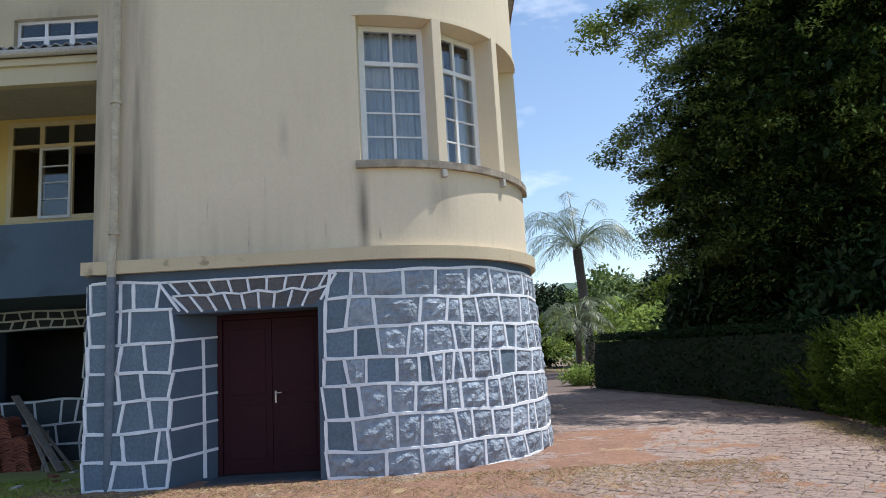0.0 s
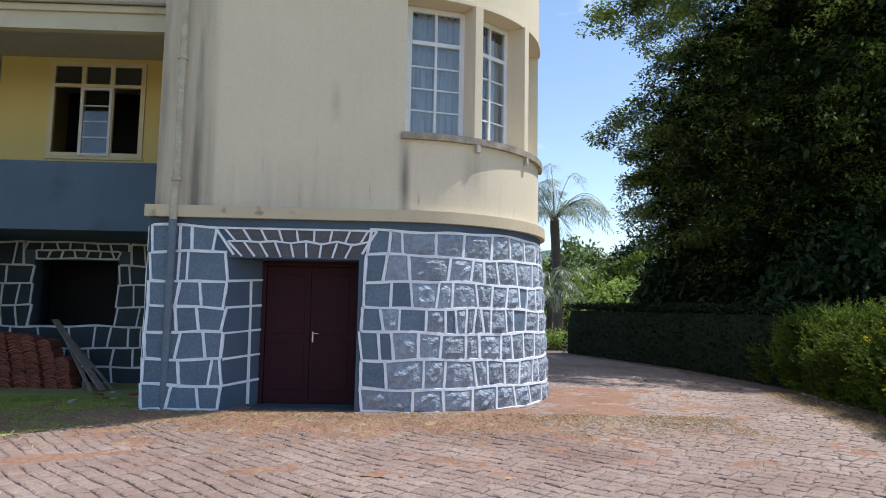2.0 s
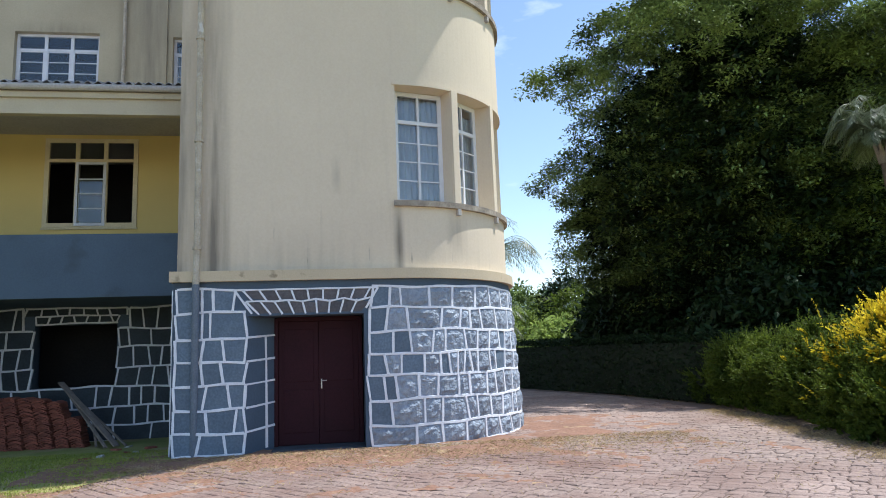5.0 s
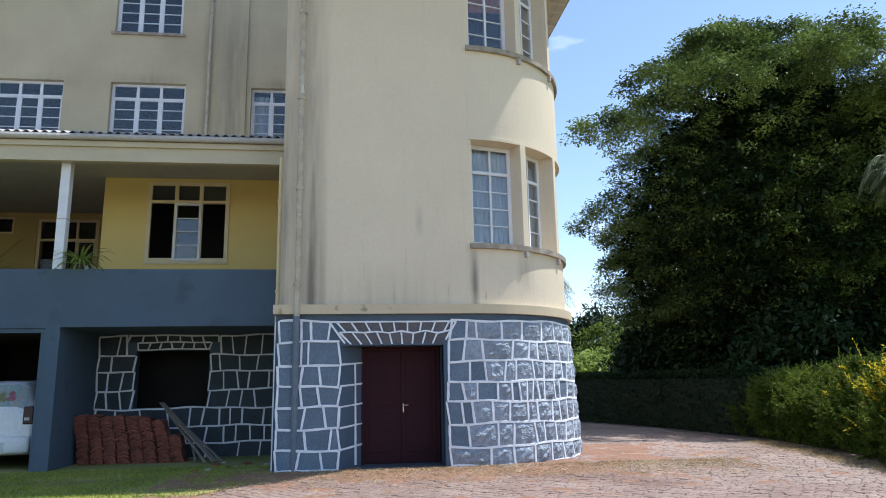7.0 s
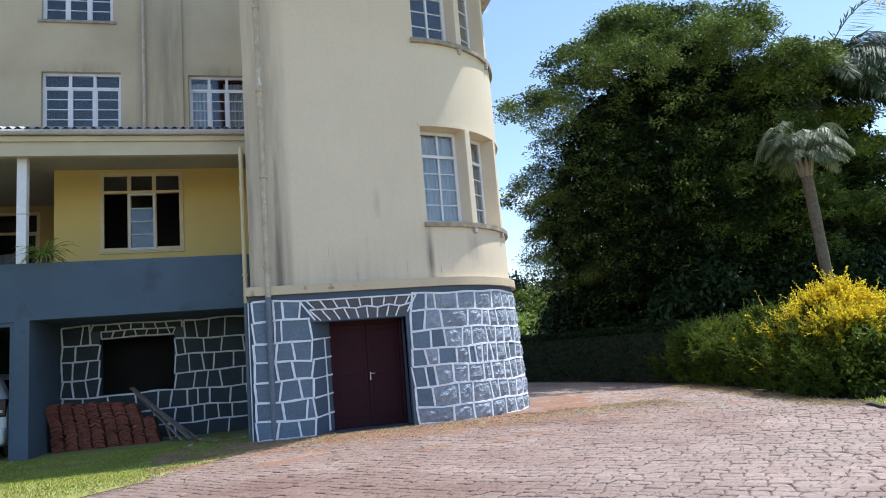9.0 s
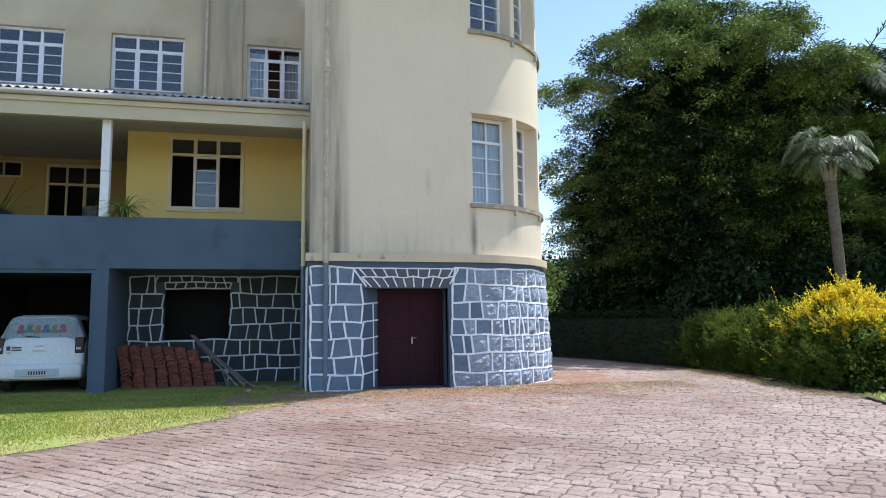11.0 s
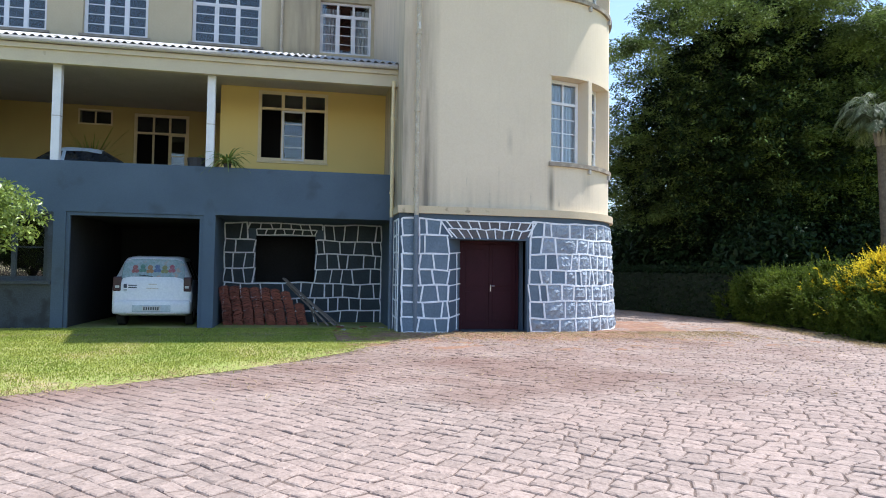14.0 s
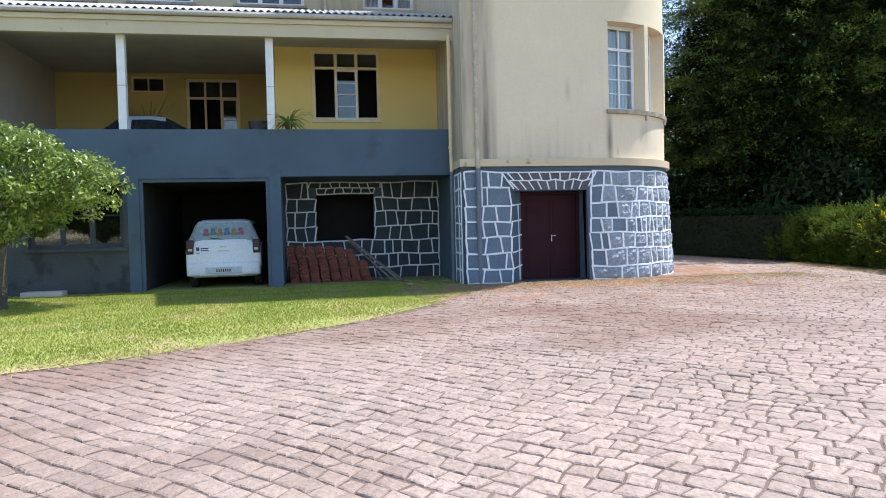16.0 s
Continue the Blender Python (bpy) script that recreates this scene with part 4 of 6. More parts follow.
masonry(side_base, side_face, [(CL[k], CL[k + 1], [9.5, 9.8, 10.3]) for k in range(7)] , lambda u, z, r: False, (M["stone"], M["stone"]), 24)
ob = window("window_%d" % (wn_ + 1), LWIN[1] - LWIN[0] - 0.004, LWIN[3] - LWIN[2] - 0.004, 3, 0, 2, "dirty slate painted three-light window with dark panes", M["slate_dark"], fw=0.07)
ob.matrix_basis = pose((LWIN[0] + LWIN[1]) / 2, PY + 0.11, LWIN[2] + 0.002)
tagged(part("sill", boxm(LWIN[0] - 0.1, LWIN[1] + 0.1, PY - 0.06, PY - 0.002, LWIN[2] - 0.09, LWIN[2] - 0.005, bevel=0.01), M["slate_dark"]), "dirty slate painted sill", "sill", kind="structure")

# veranda: yellow wall, back, ceiling, columns, beam, roof
YW = (-8.60, -6.66, 4.53, 6.53)
yellow = tagged(part("wall_veranda_yellow", flat_wall(-9.62, TX0 - 0.002, 3.0, 6.62, 13.05, 0.2, [YW]), M["yellow"]), "yellow rendered wall under the veranda roof", "wall", kind="structure")
part("return_wall", boxm(-9.62, -9.42, 13.252, FY - 0.002, 3.0, 6.62), M["ochre"], yellow)
# added dark sheet behind the veranda window
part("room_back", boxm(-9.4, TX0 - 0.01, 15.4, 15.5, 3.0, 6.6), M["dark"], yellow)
tagged(part("wall_porch_back", flat_wall(-16.6, -9.622, 3.0, 6.62, FY - 0.05, 0.046, [(-12.66, -10.98, 3.0, 6.45), (-14.33, -13.3, 6.0, 6.5)]), M["ochre"]), "ochre yellow back wall of the veranda", "wall", kind="structure")
tagged(part("wall_porch_left", boxm(-16.9, -16.6, PY + 0.262, FY - 0.002, 3.0, 6.62), M["porch"]), "pale side wall of the veranda", "wall", kind="structure")
tagged(part("ceiling", boxm(-24, TX0 - 0.002, 10.66, FY - 0.002, 6.622, 6.70), M["porch"]), "pale boarded veranda ceiling", "ceiling", kind="structure")
ob = window("window_%d" % (wn_ + 2), YW[1] - YW[0] - 0.004, YW[3] - YW[2] - 0.004, 3, 0.50, 4, "cream framed veranda window with both side sashes slid open", M["cream_frame"], fw=0.095, open_cols=(0, 1, 2), mull=0.045)
ob.matrix_basis = pose((YW[0] + YW[1]) / 2, 13.02, YW[2] + 0.002)
sash = window("sash", 0.62, 1.42, 1, 0, 4, "", M["white"], fw=0.05)
for k in ("label", "category", "kind"):
    if k in sash:
        del sash[k]
sash.parent = ob
sash.matrix_basis = pose(0, -0.03, 0.03)
tagged(part("sill", boxm(YW[0] - 0.02, YW[1] + 0.02, 13.01, 13.046, YW[2] - 0.045, YW[2] - 0.003, bevel=0.006), M["cream_frame"]), "cream window sill", "sill", kind="structure")
for x in (-13.09, -9.60):
    col = thing("veranda_column", "white painted square concrete veranda column", "column", "veranda columns", at=(x, PY + 0.12, 3.96))
    part("shaft", boxm(-0.095, 0.095, -0.095, 0.095, 0, 2.29, bevel=0.012), M["white"], col)
    part("collar", boxm(-0.10, 0.10, -0.10, 0.10, 1.05, 1.07), M["porch"], col)
tagged(part("beam_veranda", boxm(-24, TX0 - 0.002, 10.50, 10.655, 6.20, 6.66), M["beam"]), "cream veranda beam with rust spots", "beam", kind="structure")
tagged(part("trim_beam", boxm(-24, TX0 - 0.002, 10.44, 10.497, 6.50, 6.62, bevel=0.01), M["beam"]), "cream fascia moulding", "moulding", kind="structure")
gut = thing("gutter", "grey half-round rain gutter along the veranda eave", "gutter", kind="structure")
part("trough", tube(bmesh.new(), [(-24, 10.38, 6.70), (TX0 - 0.02, 10.38, 6.68)], 0.065, 10), M["porch"], gut)
bm = bmesh.new()
n = int((24 - 5) / 0.0225)
pv = None
for k in range(n + 1):
    x = -24 + (24 - 5.01) * k / n
    dz = 0.028 * math.sin(2 * math.pi * k / 8)
    c = [bm.verts.new((x, 10.34, 6.77 + dz)), bm.verts.new((x, FY - 0.004, 8.80 + dz)), bm.verts.new((x, 10.34, 6.758 + dz)), bm.verts.new((x, FY - 0.004, 8.788 + dz))]
    if pv:
        bm.faces.new((pv[0], c[0], c[1], pv[1]))
        bm.faces.new((pv[2], pv[3], c[3], c[2]))
        bm.faces.new((pv[0], pv[2], c[2], c[0]))
    pv = c
tagged(part("veranda_roof", bm, M["sheet"]), "weathered grey corrugated fibre-cement veranda roof", "roof", kind="structure")

# porch door and small window
ob = window("window_%d" % (wn_ + 3), 1.02, 0.49, 2, 0, 1, "small dark two-pane window high on the veranda wall", M["cream_frame"], fw=0.05)
ob.matrix_basis = pose(-13.815, FY - 0.03, 6.004)
ob = window("door_2", 1.67, 3.44, 3, 0.62, 4, "tall cream framed glazed veranda door, one leaf open", M["cream_frame"], fw=0.09, open_cols=(0, 1))
ob.matrix_basis = pose(-11.82, FY - 0.03, 3.004)
tagged(ob, "", "door")

# ---- foliage ----


def quads_mesh(name, c, d, n, length, width, material, fold=0.25):
    """Leaves as two-triangle folded blades: centres, directions, normals (arrays), lengths and widths."""
    k = len(c)
    d = d / np.maximum(np.linalg.norm(d, axis=1, keepdims=True), 1e-6)
    s = np.cross(d, n)
    s = s / np.maximum(np.linalg.norm(s, axis=1, keepdims=True), 1e-6)
    up = np.cross(s, d)
    L, W = np.broadcast_to(length, (k,))[:, None], np.broadcast_to(width, (k,))[:, None]
    v = np.empty((k, 4, 3))
    v[:, 0] = c - d * L / 2
    v[:, 1] = c + s * W / 2 + up * W * fold
    v[:, 2] = c + d * L / 2
    v[:, 3] = c - s * W / 2 + up * W * fold
    me = bpy.data.meshes.new(name)
    me.vertices.add(4 * k)
    me.vertices.foreach_set("co", v.reshape(-1))
    idx = np.arange(4 * k).reshape(k, 4)
    tri = np.concatenate([idx[:, [0, 1, 2]], idx[:, [0, 2, 3]]], axis=1).reshape(-1)
    me.loops.add(6 * k)
    me.loops.foreach_set("vertex_index", tri)
    me.polygons.add(2 * k)
    me.polygons.foreach_set("loop_start", np.arange(0, 6 * k, 3))
    me.update(calc_edges=True)
    me.validate()
    me.materials.append(material)
    return me


def unit(r, k):
    v = r.normal(size=(k, 3))
    return v / np.linalg.norm(v, axis=1, keepdims=True)


def clump_leaves(name, centres, radii, per, size, material, seed, droop=0.3, flat=0.7, level=1.0):
    """Leaves scattered over many small clumps."""
    r = np.random.RandomState(seed)
    cs = np.repeat(centres, per, axis=0)
    rr = np.repeat(radii, per)[:, None]
    v = unit(r, len(cs)) * (r.rand(len(cs), 1) ** 0.45)
    p = cs + v * rr * np.array([1, 1, flat])
    d = (v + unit(r, len(cs)) * 0.8) * np.array([1, 1, level]) + np.array([0, 0, -droop])
    n = np.array([0, 0, 1.0]) + (unit(r, len(cs)) * 0.7 + v * 0.5) * level
    sz = size * (0.6 + 0.8 * r.rand(len(cs)))
    return quads_mesh(name, p, d, n, sz, sz * 0.5, material)


# great dark tree behind the hedge
def great_tree(at, radius, top, label, seed, clumps=7200, per=58, leaf=0.135):
    r = np.random.RandomState(seed)
    ob = thing("tree", label, "tree", at=(*at, 0))
    bm = bmesh.new()
    tube(bm, [(0, 0, -0.1), (0.1, 0, 1.2), (0.0, 0.1, 3.0)], [0.75, 0.55, 0.48], 14)
    part("trunk", bm, M["bark"], ob)
    for k in range(11):
        bm = bmesh.new()
        a = 2 * math.pi * k / 11 + r.rand() * 0.4
        l = radius * (0.35 + 0.25 * r.rand())
        h = top * (0.3 + 0.5 * r.rand())
        tube(bm, [(0, 0, 2.4), (math.cos(a) * l * 0.35, math.sin(a) * l * 0.35, 2.4 + (h - 2.4) * 0.5), (math.cos(a) * l, math.sin(a) * l, h)], [0.26, 0.15, 0.05], 7)
        part("limb", bm, M["bark"], ob)
    # boughs as lobes that make the outline uneven
    lob = 84
    ga = np.arange(lob) * 2.39996 + r.rand(lob) * 0.5
    gz = 1 - (np.arange(lob) + 0.5) / lob * 1.80
    rr = np.sqrt(np.maximum(0, 1 - gz ** 2))
    zc = 0.42 * top
    hz = top - zc
    rr = rr * np.where(gz > 0, 1 - 0.42 * gz, 1.0)
    # near side hollowed below an overhang, shaped to throw shade on itself
    near = np.maximum(0.0, -0.55 * np.cos(ga) - 0.84 * np.sin(ga))
    rr = rr * np.where(gz < 0.34, 1.04 - 0.52 * near, np.where(gz < 0.82, 1 + 0.40 * near, 1.0))
    lobes = np.stack([np.cos(ga) * rr * radius * 0.80, np.sin(ga) * rr * radius * 0.80, zc + gz * np.where(gz > 0, hz * 0.83, zc * 0.72)], 1) + r.normal(size=(lob, 3)) * 0.35
    lr = radius * (0.15 + 0.09 * r.rand(lob))
    which = r.randint(0, lob, clumps)
    v = unit(r, clumps)
    v[:, 2] = np.abs(v[:, 2]) * 0.9 - 0.25
    cs = lobes[which] + v * lr[which][:, None] * (0.75 + 0.3 * r.rand(clumps, 1)) * np.array([1, 1, 0.75])
    inner = int(clumps * 0.30)
    cs[:inner] = unit(r, inner) * np.array([radius * 0.74, radius * 0.74, top * 0.40]) * (r.rand(inner, 1) ** 0.5) + np.array([0, 0, zc])
    cs[:, 2] = np.maximum(cs[:, 2], 1.6)
    me = clump_leaves("crown", cs, 0.36 + 0.36 * r.rand(clumps), per, leaf, M["tree_leaf"], seed + 1, 0.12, 0.45, 0.45)
    crown = new("crown", me)
    crown.parent = ob
    tagged(crown, "dense dark green leaves")
    # added near-black leaves that block sun and darken the crown from within
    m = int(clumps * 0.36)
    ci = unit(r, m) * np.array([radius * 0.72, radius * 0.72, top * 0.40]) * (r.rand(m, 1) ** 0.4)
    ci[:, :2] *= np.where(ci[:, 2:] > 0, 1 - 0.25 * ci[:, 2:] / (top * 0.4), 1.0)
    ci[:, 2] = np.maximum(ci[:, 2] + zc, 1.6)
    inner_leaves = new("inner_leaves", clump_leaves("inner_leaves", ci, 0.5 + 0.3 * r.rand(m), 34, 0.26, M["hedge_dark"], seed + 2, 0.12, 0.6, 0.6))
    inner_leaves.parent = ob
    return ob


great_tree((12.5, 20.4), 8.0, 16.8, "huge dense dark green broadleaf tree behind the hedge", 41)

# added tree: a dark backing for the tall palm's crown
great_tree((18.3, 18.6), 3.1, 15.0, "slender dark tree beside the great one", 43, 1600, 58, 0.16)


def leaf_hedge(name, path, h0, h1, half, leaves, size, material, label, seed, shoots=0.0, core=True, top_mat=None):
    """A hedge along a plan line; heights at its two ends; leaves on its skin, with upright shoots."""
    r = np.random.RandomState(seed)
    ob = thing(name, label, "hedge")
    P = np.array(path)
    seg = np.linalg.norm(np.diff(P, axis=0), axis=1)
    cum = np.concatenate([[0], np.cumsum(seg)])
    k = leaves
    t = r.rand(k) * cum[-1]
    i = np.clip(np.searchsorted(cum, t, side="right") - 1, 0, len(seg) - 1)
    f = ((t - cum[i]) / seg[i])[:, None]
    c = P[i] * (1 - f) + P[i + 1] * f
    dirs = (P[i + 1] - P[i]) / seg[i][:, None]
    nrm = np.stack([-dirs[:, 1], dirs[:, 0]], 1)
    frac = t / cum[-1]
    lump = 0.09 * np.sin(t * 3.1 + seed) + 0.06 * np.sin(t * 7.3)
    H = (h0 + (h1 - h0) * frac) * (1 + lump * 0.8 * (0.4 + shoots))
    w = half * (1 + 0.18 * np.sin(t * 2.2 + 1.3) * (0.3 + shoots))
    a = r.rand(k)
    z = np.where(a < 0.72, r.rand(k) * H, H * (0.93 + 0.08 * r.rand(k)))
    side = np.where(r.rand(k) < 0.75, 1.0, -1.0)
    bulge = np.sqrt(np.clip(1 - np.abs(z / H * 1.02 - 0.45) ** 2.6 * 1.2, 0.12, 1)) if shoots else np.ones(k)
    off = np.where(a < 0.72, side * w * bulge * (0.86 + 0.2 * r.rand(k)), (r.rand(k) * 2 - 1) * w * bulge)
    p = np.concatenate([c + nrm * off[:, None], z[:, None]], 1)
    d = unit(r, k) * 0.9 + np.concatenate([nrm * np.sign(off)[:, None] * 0.7, np.full((k, 1), 0.25 + shoots)], 1)
    if shoots:
        sh = r.rand(k) < 0.30
        p[sh, 2] += shoots * 0.35 * r.rand(sh.sum()) ** 2 * (z[sh] / H[sh])
        d[sh] = unit(r, sh.sum()) * 0.5 + np.array([0, 0, 1.0])
    n = unit(r, k) + np.array([0, 0, 0.8])
    sz = size * (0.6 + 0.8 * r.rand(k))
    me = quads_mesh("leaves", p, d, n, sz, sz * 0.45, material)
    lv = new("leaves", me)
    lv.parent = ob
    # added solid core, no real twigs: keeps light out of the hedge
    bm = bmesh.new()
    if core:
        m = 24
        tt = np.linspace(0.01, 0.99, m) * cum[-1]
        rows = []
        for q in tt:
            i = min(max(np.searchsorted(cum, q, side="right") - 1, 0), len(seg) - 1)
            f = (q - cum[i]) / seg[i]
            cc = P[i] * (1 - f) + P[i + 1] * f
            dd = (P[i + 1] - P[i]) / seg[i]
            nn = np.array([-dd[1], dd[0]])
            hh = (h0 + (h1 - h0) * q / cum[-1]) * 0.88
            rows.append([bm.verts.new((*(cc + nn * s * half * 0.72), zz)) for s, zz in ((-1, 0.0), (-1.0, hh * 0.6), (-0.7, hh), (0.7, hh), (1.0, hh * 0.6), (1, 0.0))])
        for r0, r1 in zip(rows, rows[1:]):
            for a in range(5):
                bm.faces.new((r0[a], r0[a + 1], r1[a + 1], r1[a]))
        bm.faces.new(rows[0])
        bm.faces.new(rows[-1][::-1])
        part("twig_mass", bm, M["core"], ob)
    return ob


def shift(path, dx):
    return [(x + dx, y) for x, y in path]


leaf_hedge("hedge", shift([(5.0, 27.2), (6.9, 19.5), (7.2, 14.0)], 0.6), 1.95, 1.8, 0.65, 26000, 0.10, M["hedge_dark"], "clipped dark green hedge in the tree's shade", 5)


def shoots(name, p, d, length, per, size, material, seed):
    """Upright leafy shoots: leaves set along short stems."""
    r = np.random.RandomState(seed)
    k = len(p)
    d = d / np.linalg.norm(d, axis=1, keepdims=True)
    s = np.linspace(0.05, 1.0, per)[None, :, None]
    bend = r.normal(size=(k, 1, 3)) * 0.18
    L = length[:, None, None]
    c = p[:, None, :] + d[:, None, :] * s * L + bend * s * s * L
    ld = unit(r, k * per).reshape(k, per, 3) * 0.75 + d[:, None, :] * 0.9
    ld /= np.linalg.norm(ld, axis=2, keepdims=True)
    sz = size * (0.7 + 0.6 * r.rand(k, per)) * (1.1 - 0.5 * s[..., 0])
    c = (c + ld * sz[..., None] * 0.5).reshape(-1, 3)
    return quads_mesh(name, c, ld.reshape(-1, 3), unit(r, k * per) + np.array([0, 0, 0.6]), sz.reshape(-1), sz.reshape(-1) * 0.52, material)


def loose_hedge(path, heights, half, count, gold, label, seed, cat="hedge", name="hedge", per=20, size=0.088, core=True):
    """An unclipped hedge of upright shoots along a plan line. heights: at even steps of the line; gold: the same for how golden its top is."""
    r = np.random.RandomState(seed)
    ob = thing(name, label, cat)
    P = np.array(path)
    seg = np.linalg.norm(np.diff(P, axis=0), axis=1)
    cum = np.concatenate([[0], np.cumsum(seg)])
    t = r.rand(count) * cum[-1]
    i = np.clip(np.searchsorted(cum, t, side="right") - 1, 0, len(seg) - 1)
    f = ((t - cum[i]) / seg[i])[:, None]
    c = P[i] * (1 - f) + P[i + 1] * f
    dirs = (P[i + 1] - P[i]) / seg[i][:, None]
    nrm = np.stack([-dirs[:, 1], dirs[:, 0]], 1)
    fr = t / cum[-1]
    H = np.interp(fr, np.linspace(0, 1, len(heights)), heights) * (1 + 0.05 * np.sin(t * 5.1 + seed) + 0.04 * np.sin(t * 11.7))
    G = np.interp(fr, np.linspace(0, 1, len(gold)), gold)
    a = r.rand(count) * math.pi * 1.25 - math.pi * 0.125
    prof = np.cos(a), np.maximum(np.sin(a), -0.3)
    W = half * (1 + 0.14 * np.sin(t * 3.3 + 2) + 0.08 * np.sin(t * 8.1))
    taper = np.clip(np.minimum(fr, 1 - fr) * cum[-1] / (half * 0.9), 0.25, 1) ** 0.5
    off = prof[0] * W * taper * (0.82 + 0.2 * r.rand(count))
    z = np.clip(0.38 * H + prof[1] * 0.46 * H * (0.9 + 0.12 * r.rand(count)), 0.05, None)
    low = r.rand(count) < 0.22
    z[low] = r.rand(low.sum()) * 0.4 * H[low]
    off[low] = np.sign(off[low]) * W[low] * (0.75 + 0.2 * r.rand(low.sum()))
    lumps = np.array([noise.noise((float(u) * 1.9 + seed, float(v) * 1.7, float(w) * 1.9)) for u, v, w in zip(t, off, z)])
    off = off * (1 + 0.45 * lumps)
    z = np.clip(z * (1 + 0.28 * lumps), 0.04, None)
    p = np.concatenate([c + nrm * off[:, None], z[:, None]], 1)
    d = np.concatenate([nrm * (off / half)[:, None] * 0.75, np.full((count, 1), 0.75)], 1) + r.normal(size=(count, 3)) * 0.28
    L = 0.16 + 0.34 * r.rand(count) ** 1.5 * (0.4 + 0.6 * z / H)
    isgold = r.rand(count) < G * np.clip((z / H - 0.48) * 3.8, 0.01, 1)
    for nm, sel, mt in (("green_leaves", ~isgold, M["hedge_green"]), ("golden_leaves", isgold, M["hedge_yellow"])):
        if sel.sum() > 5:
            lv = new(nm, shoots(nm, p[sel], d[sel], L[sel], per, size, mt, seed + 1))
            lv.parent = ob
    if not core:
        m = 260
        f = 0.06 + 0.88 * r.rand(m)
        q = np.stack([np.interp(f * cum[-1], cum, P[:, 0]), np.interp(f * cum[-1], cum, P[:, 1])], 1)
        hm = np.interp(f, np.linspace(0, 1, len(heights)), heights)
        ang, rad = r.rand(m) * 2 * math.pi, half * 0.85 * np.sqrt(r.rand(m))
        cs = np.stack([q[:, 0] + np.cos(ang) * rad, q[:, 1] + np.sin(ang) * rad, 0.12 + r.rand(m) * hm * 0.62], 1)
        lv = new("inner_leaves", clump_leaves("inner_leaves", cs, np.full(m, 0.3), 40, 0.11, M["hedge_green"], seed + 3, 0.0))
        lv.parent = ob
        return ob
    # made-up dark core along the line, so the inside reads as shade
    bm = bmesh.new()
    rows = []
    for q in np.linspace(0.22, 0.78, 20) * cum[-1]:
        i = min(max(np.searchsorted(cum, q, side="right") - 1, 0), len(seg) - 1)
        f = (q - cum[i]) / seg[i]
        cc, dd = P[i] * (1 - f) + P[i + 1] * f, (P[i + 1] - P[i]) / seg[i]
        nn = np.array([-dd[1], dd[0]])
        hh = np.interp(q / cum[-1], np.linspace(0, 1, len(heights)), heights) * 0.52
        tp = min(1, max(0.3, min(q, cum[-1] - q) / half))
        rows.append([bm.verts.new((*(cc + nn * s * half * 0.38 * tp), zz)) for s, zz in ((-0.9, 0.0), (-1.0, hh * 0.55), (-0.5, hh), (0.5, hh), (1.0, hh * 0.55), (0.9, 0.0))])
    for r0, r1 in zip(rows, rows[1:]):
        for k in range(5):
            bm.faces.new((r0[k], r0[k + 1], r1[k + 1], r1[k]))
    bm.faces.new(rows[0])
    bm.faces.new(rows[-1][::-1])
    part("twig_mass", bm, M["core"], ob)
    return ob


loose_hedge(shift([(7.35, 14.6), (6.95, 11.5), (6.3, 8.3)], 0.5), [1.6, 1.7, 1.75], 0.8, 5200, [0.0, 0.0, 0.12], "loose mid-green hedge with upright shoots", 6)
loose_hedge(shift([(6.4, 8.7), (6.0, 7.4), (5.8, 6.4)], 0.45), [1.75, 1.75, 1.8], 0.85, 3000, [0.2, 0.7, 0.8], "bushy green hedge with golden tips", 7)
loose_hedge([(6.7, 7.7), (6.3, 6.6), (6.0, 5.7)], [1.85, 2.2, 1.75], 0.78, 4600, [1.0, 1.0, 1.0], "large golden yellow shrub ending the hedge", 8, "shrub", "shrub", core=False)

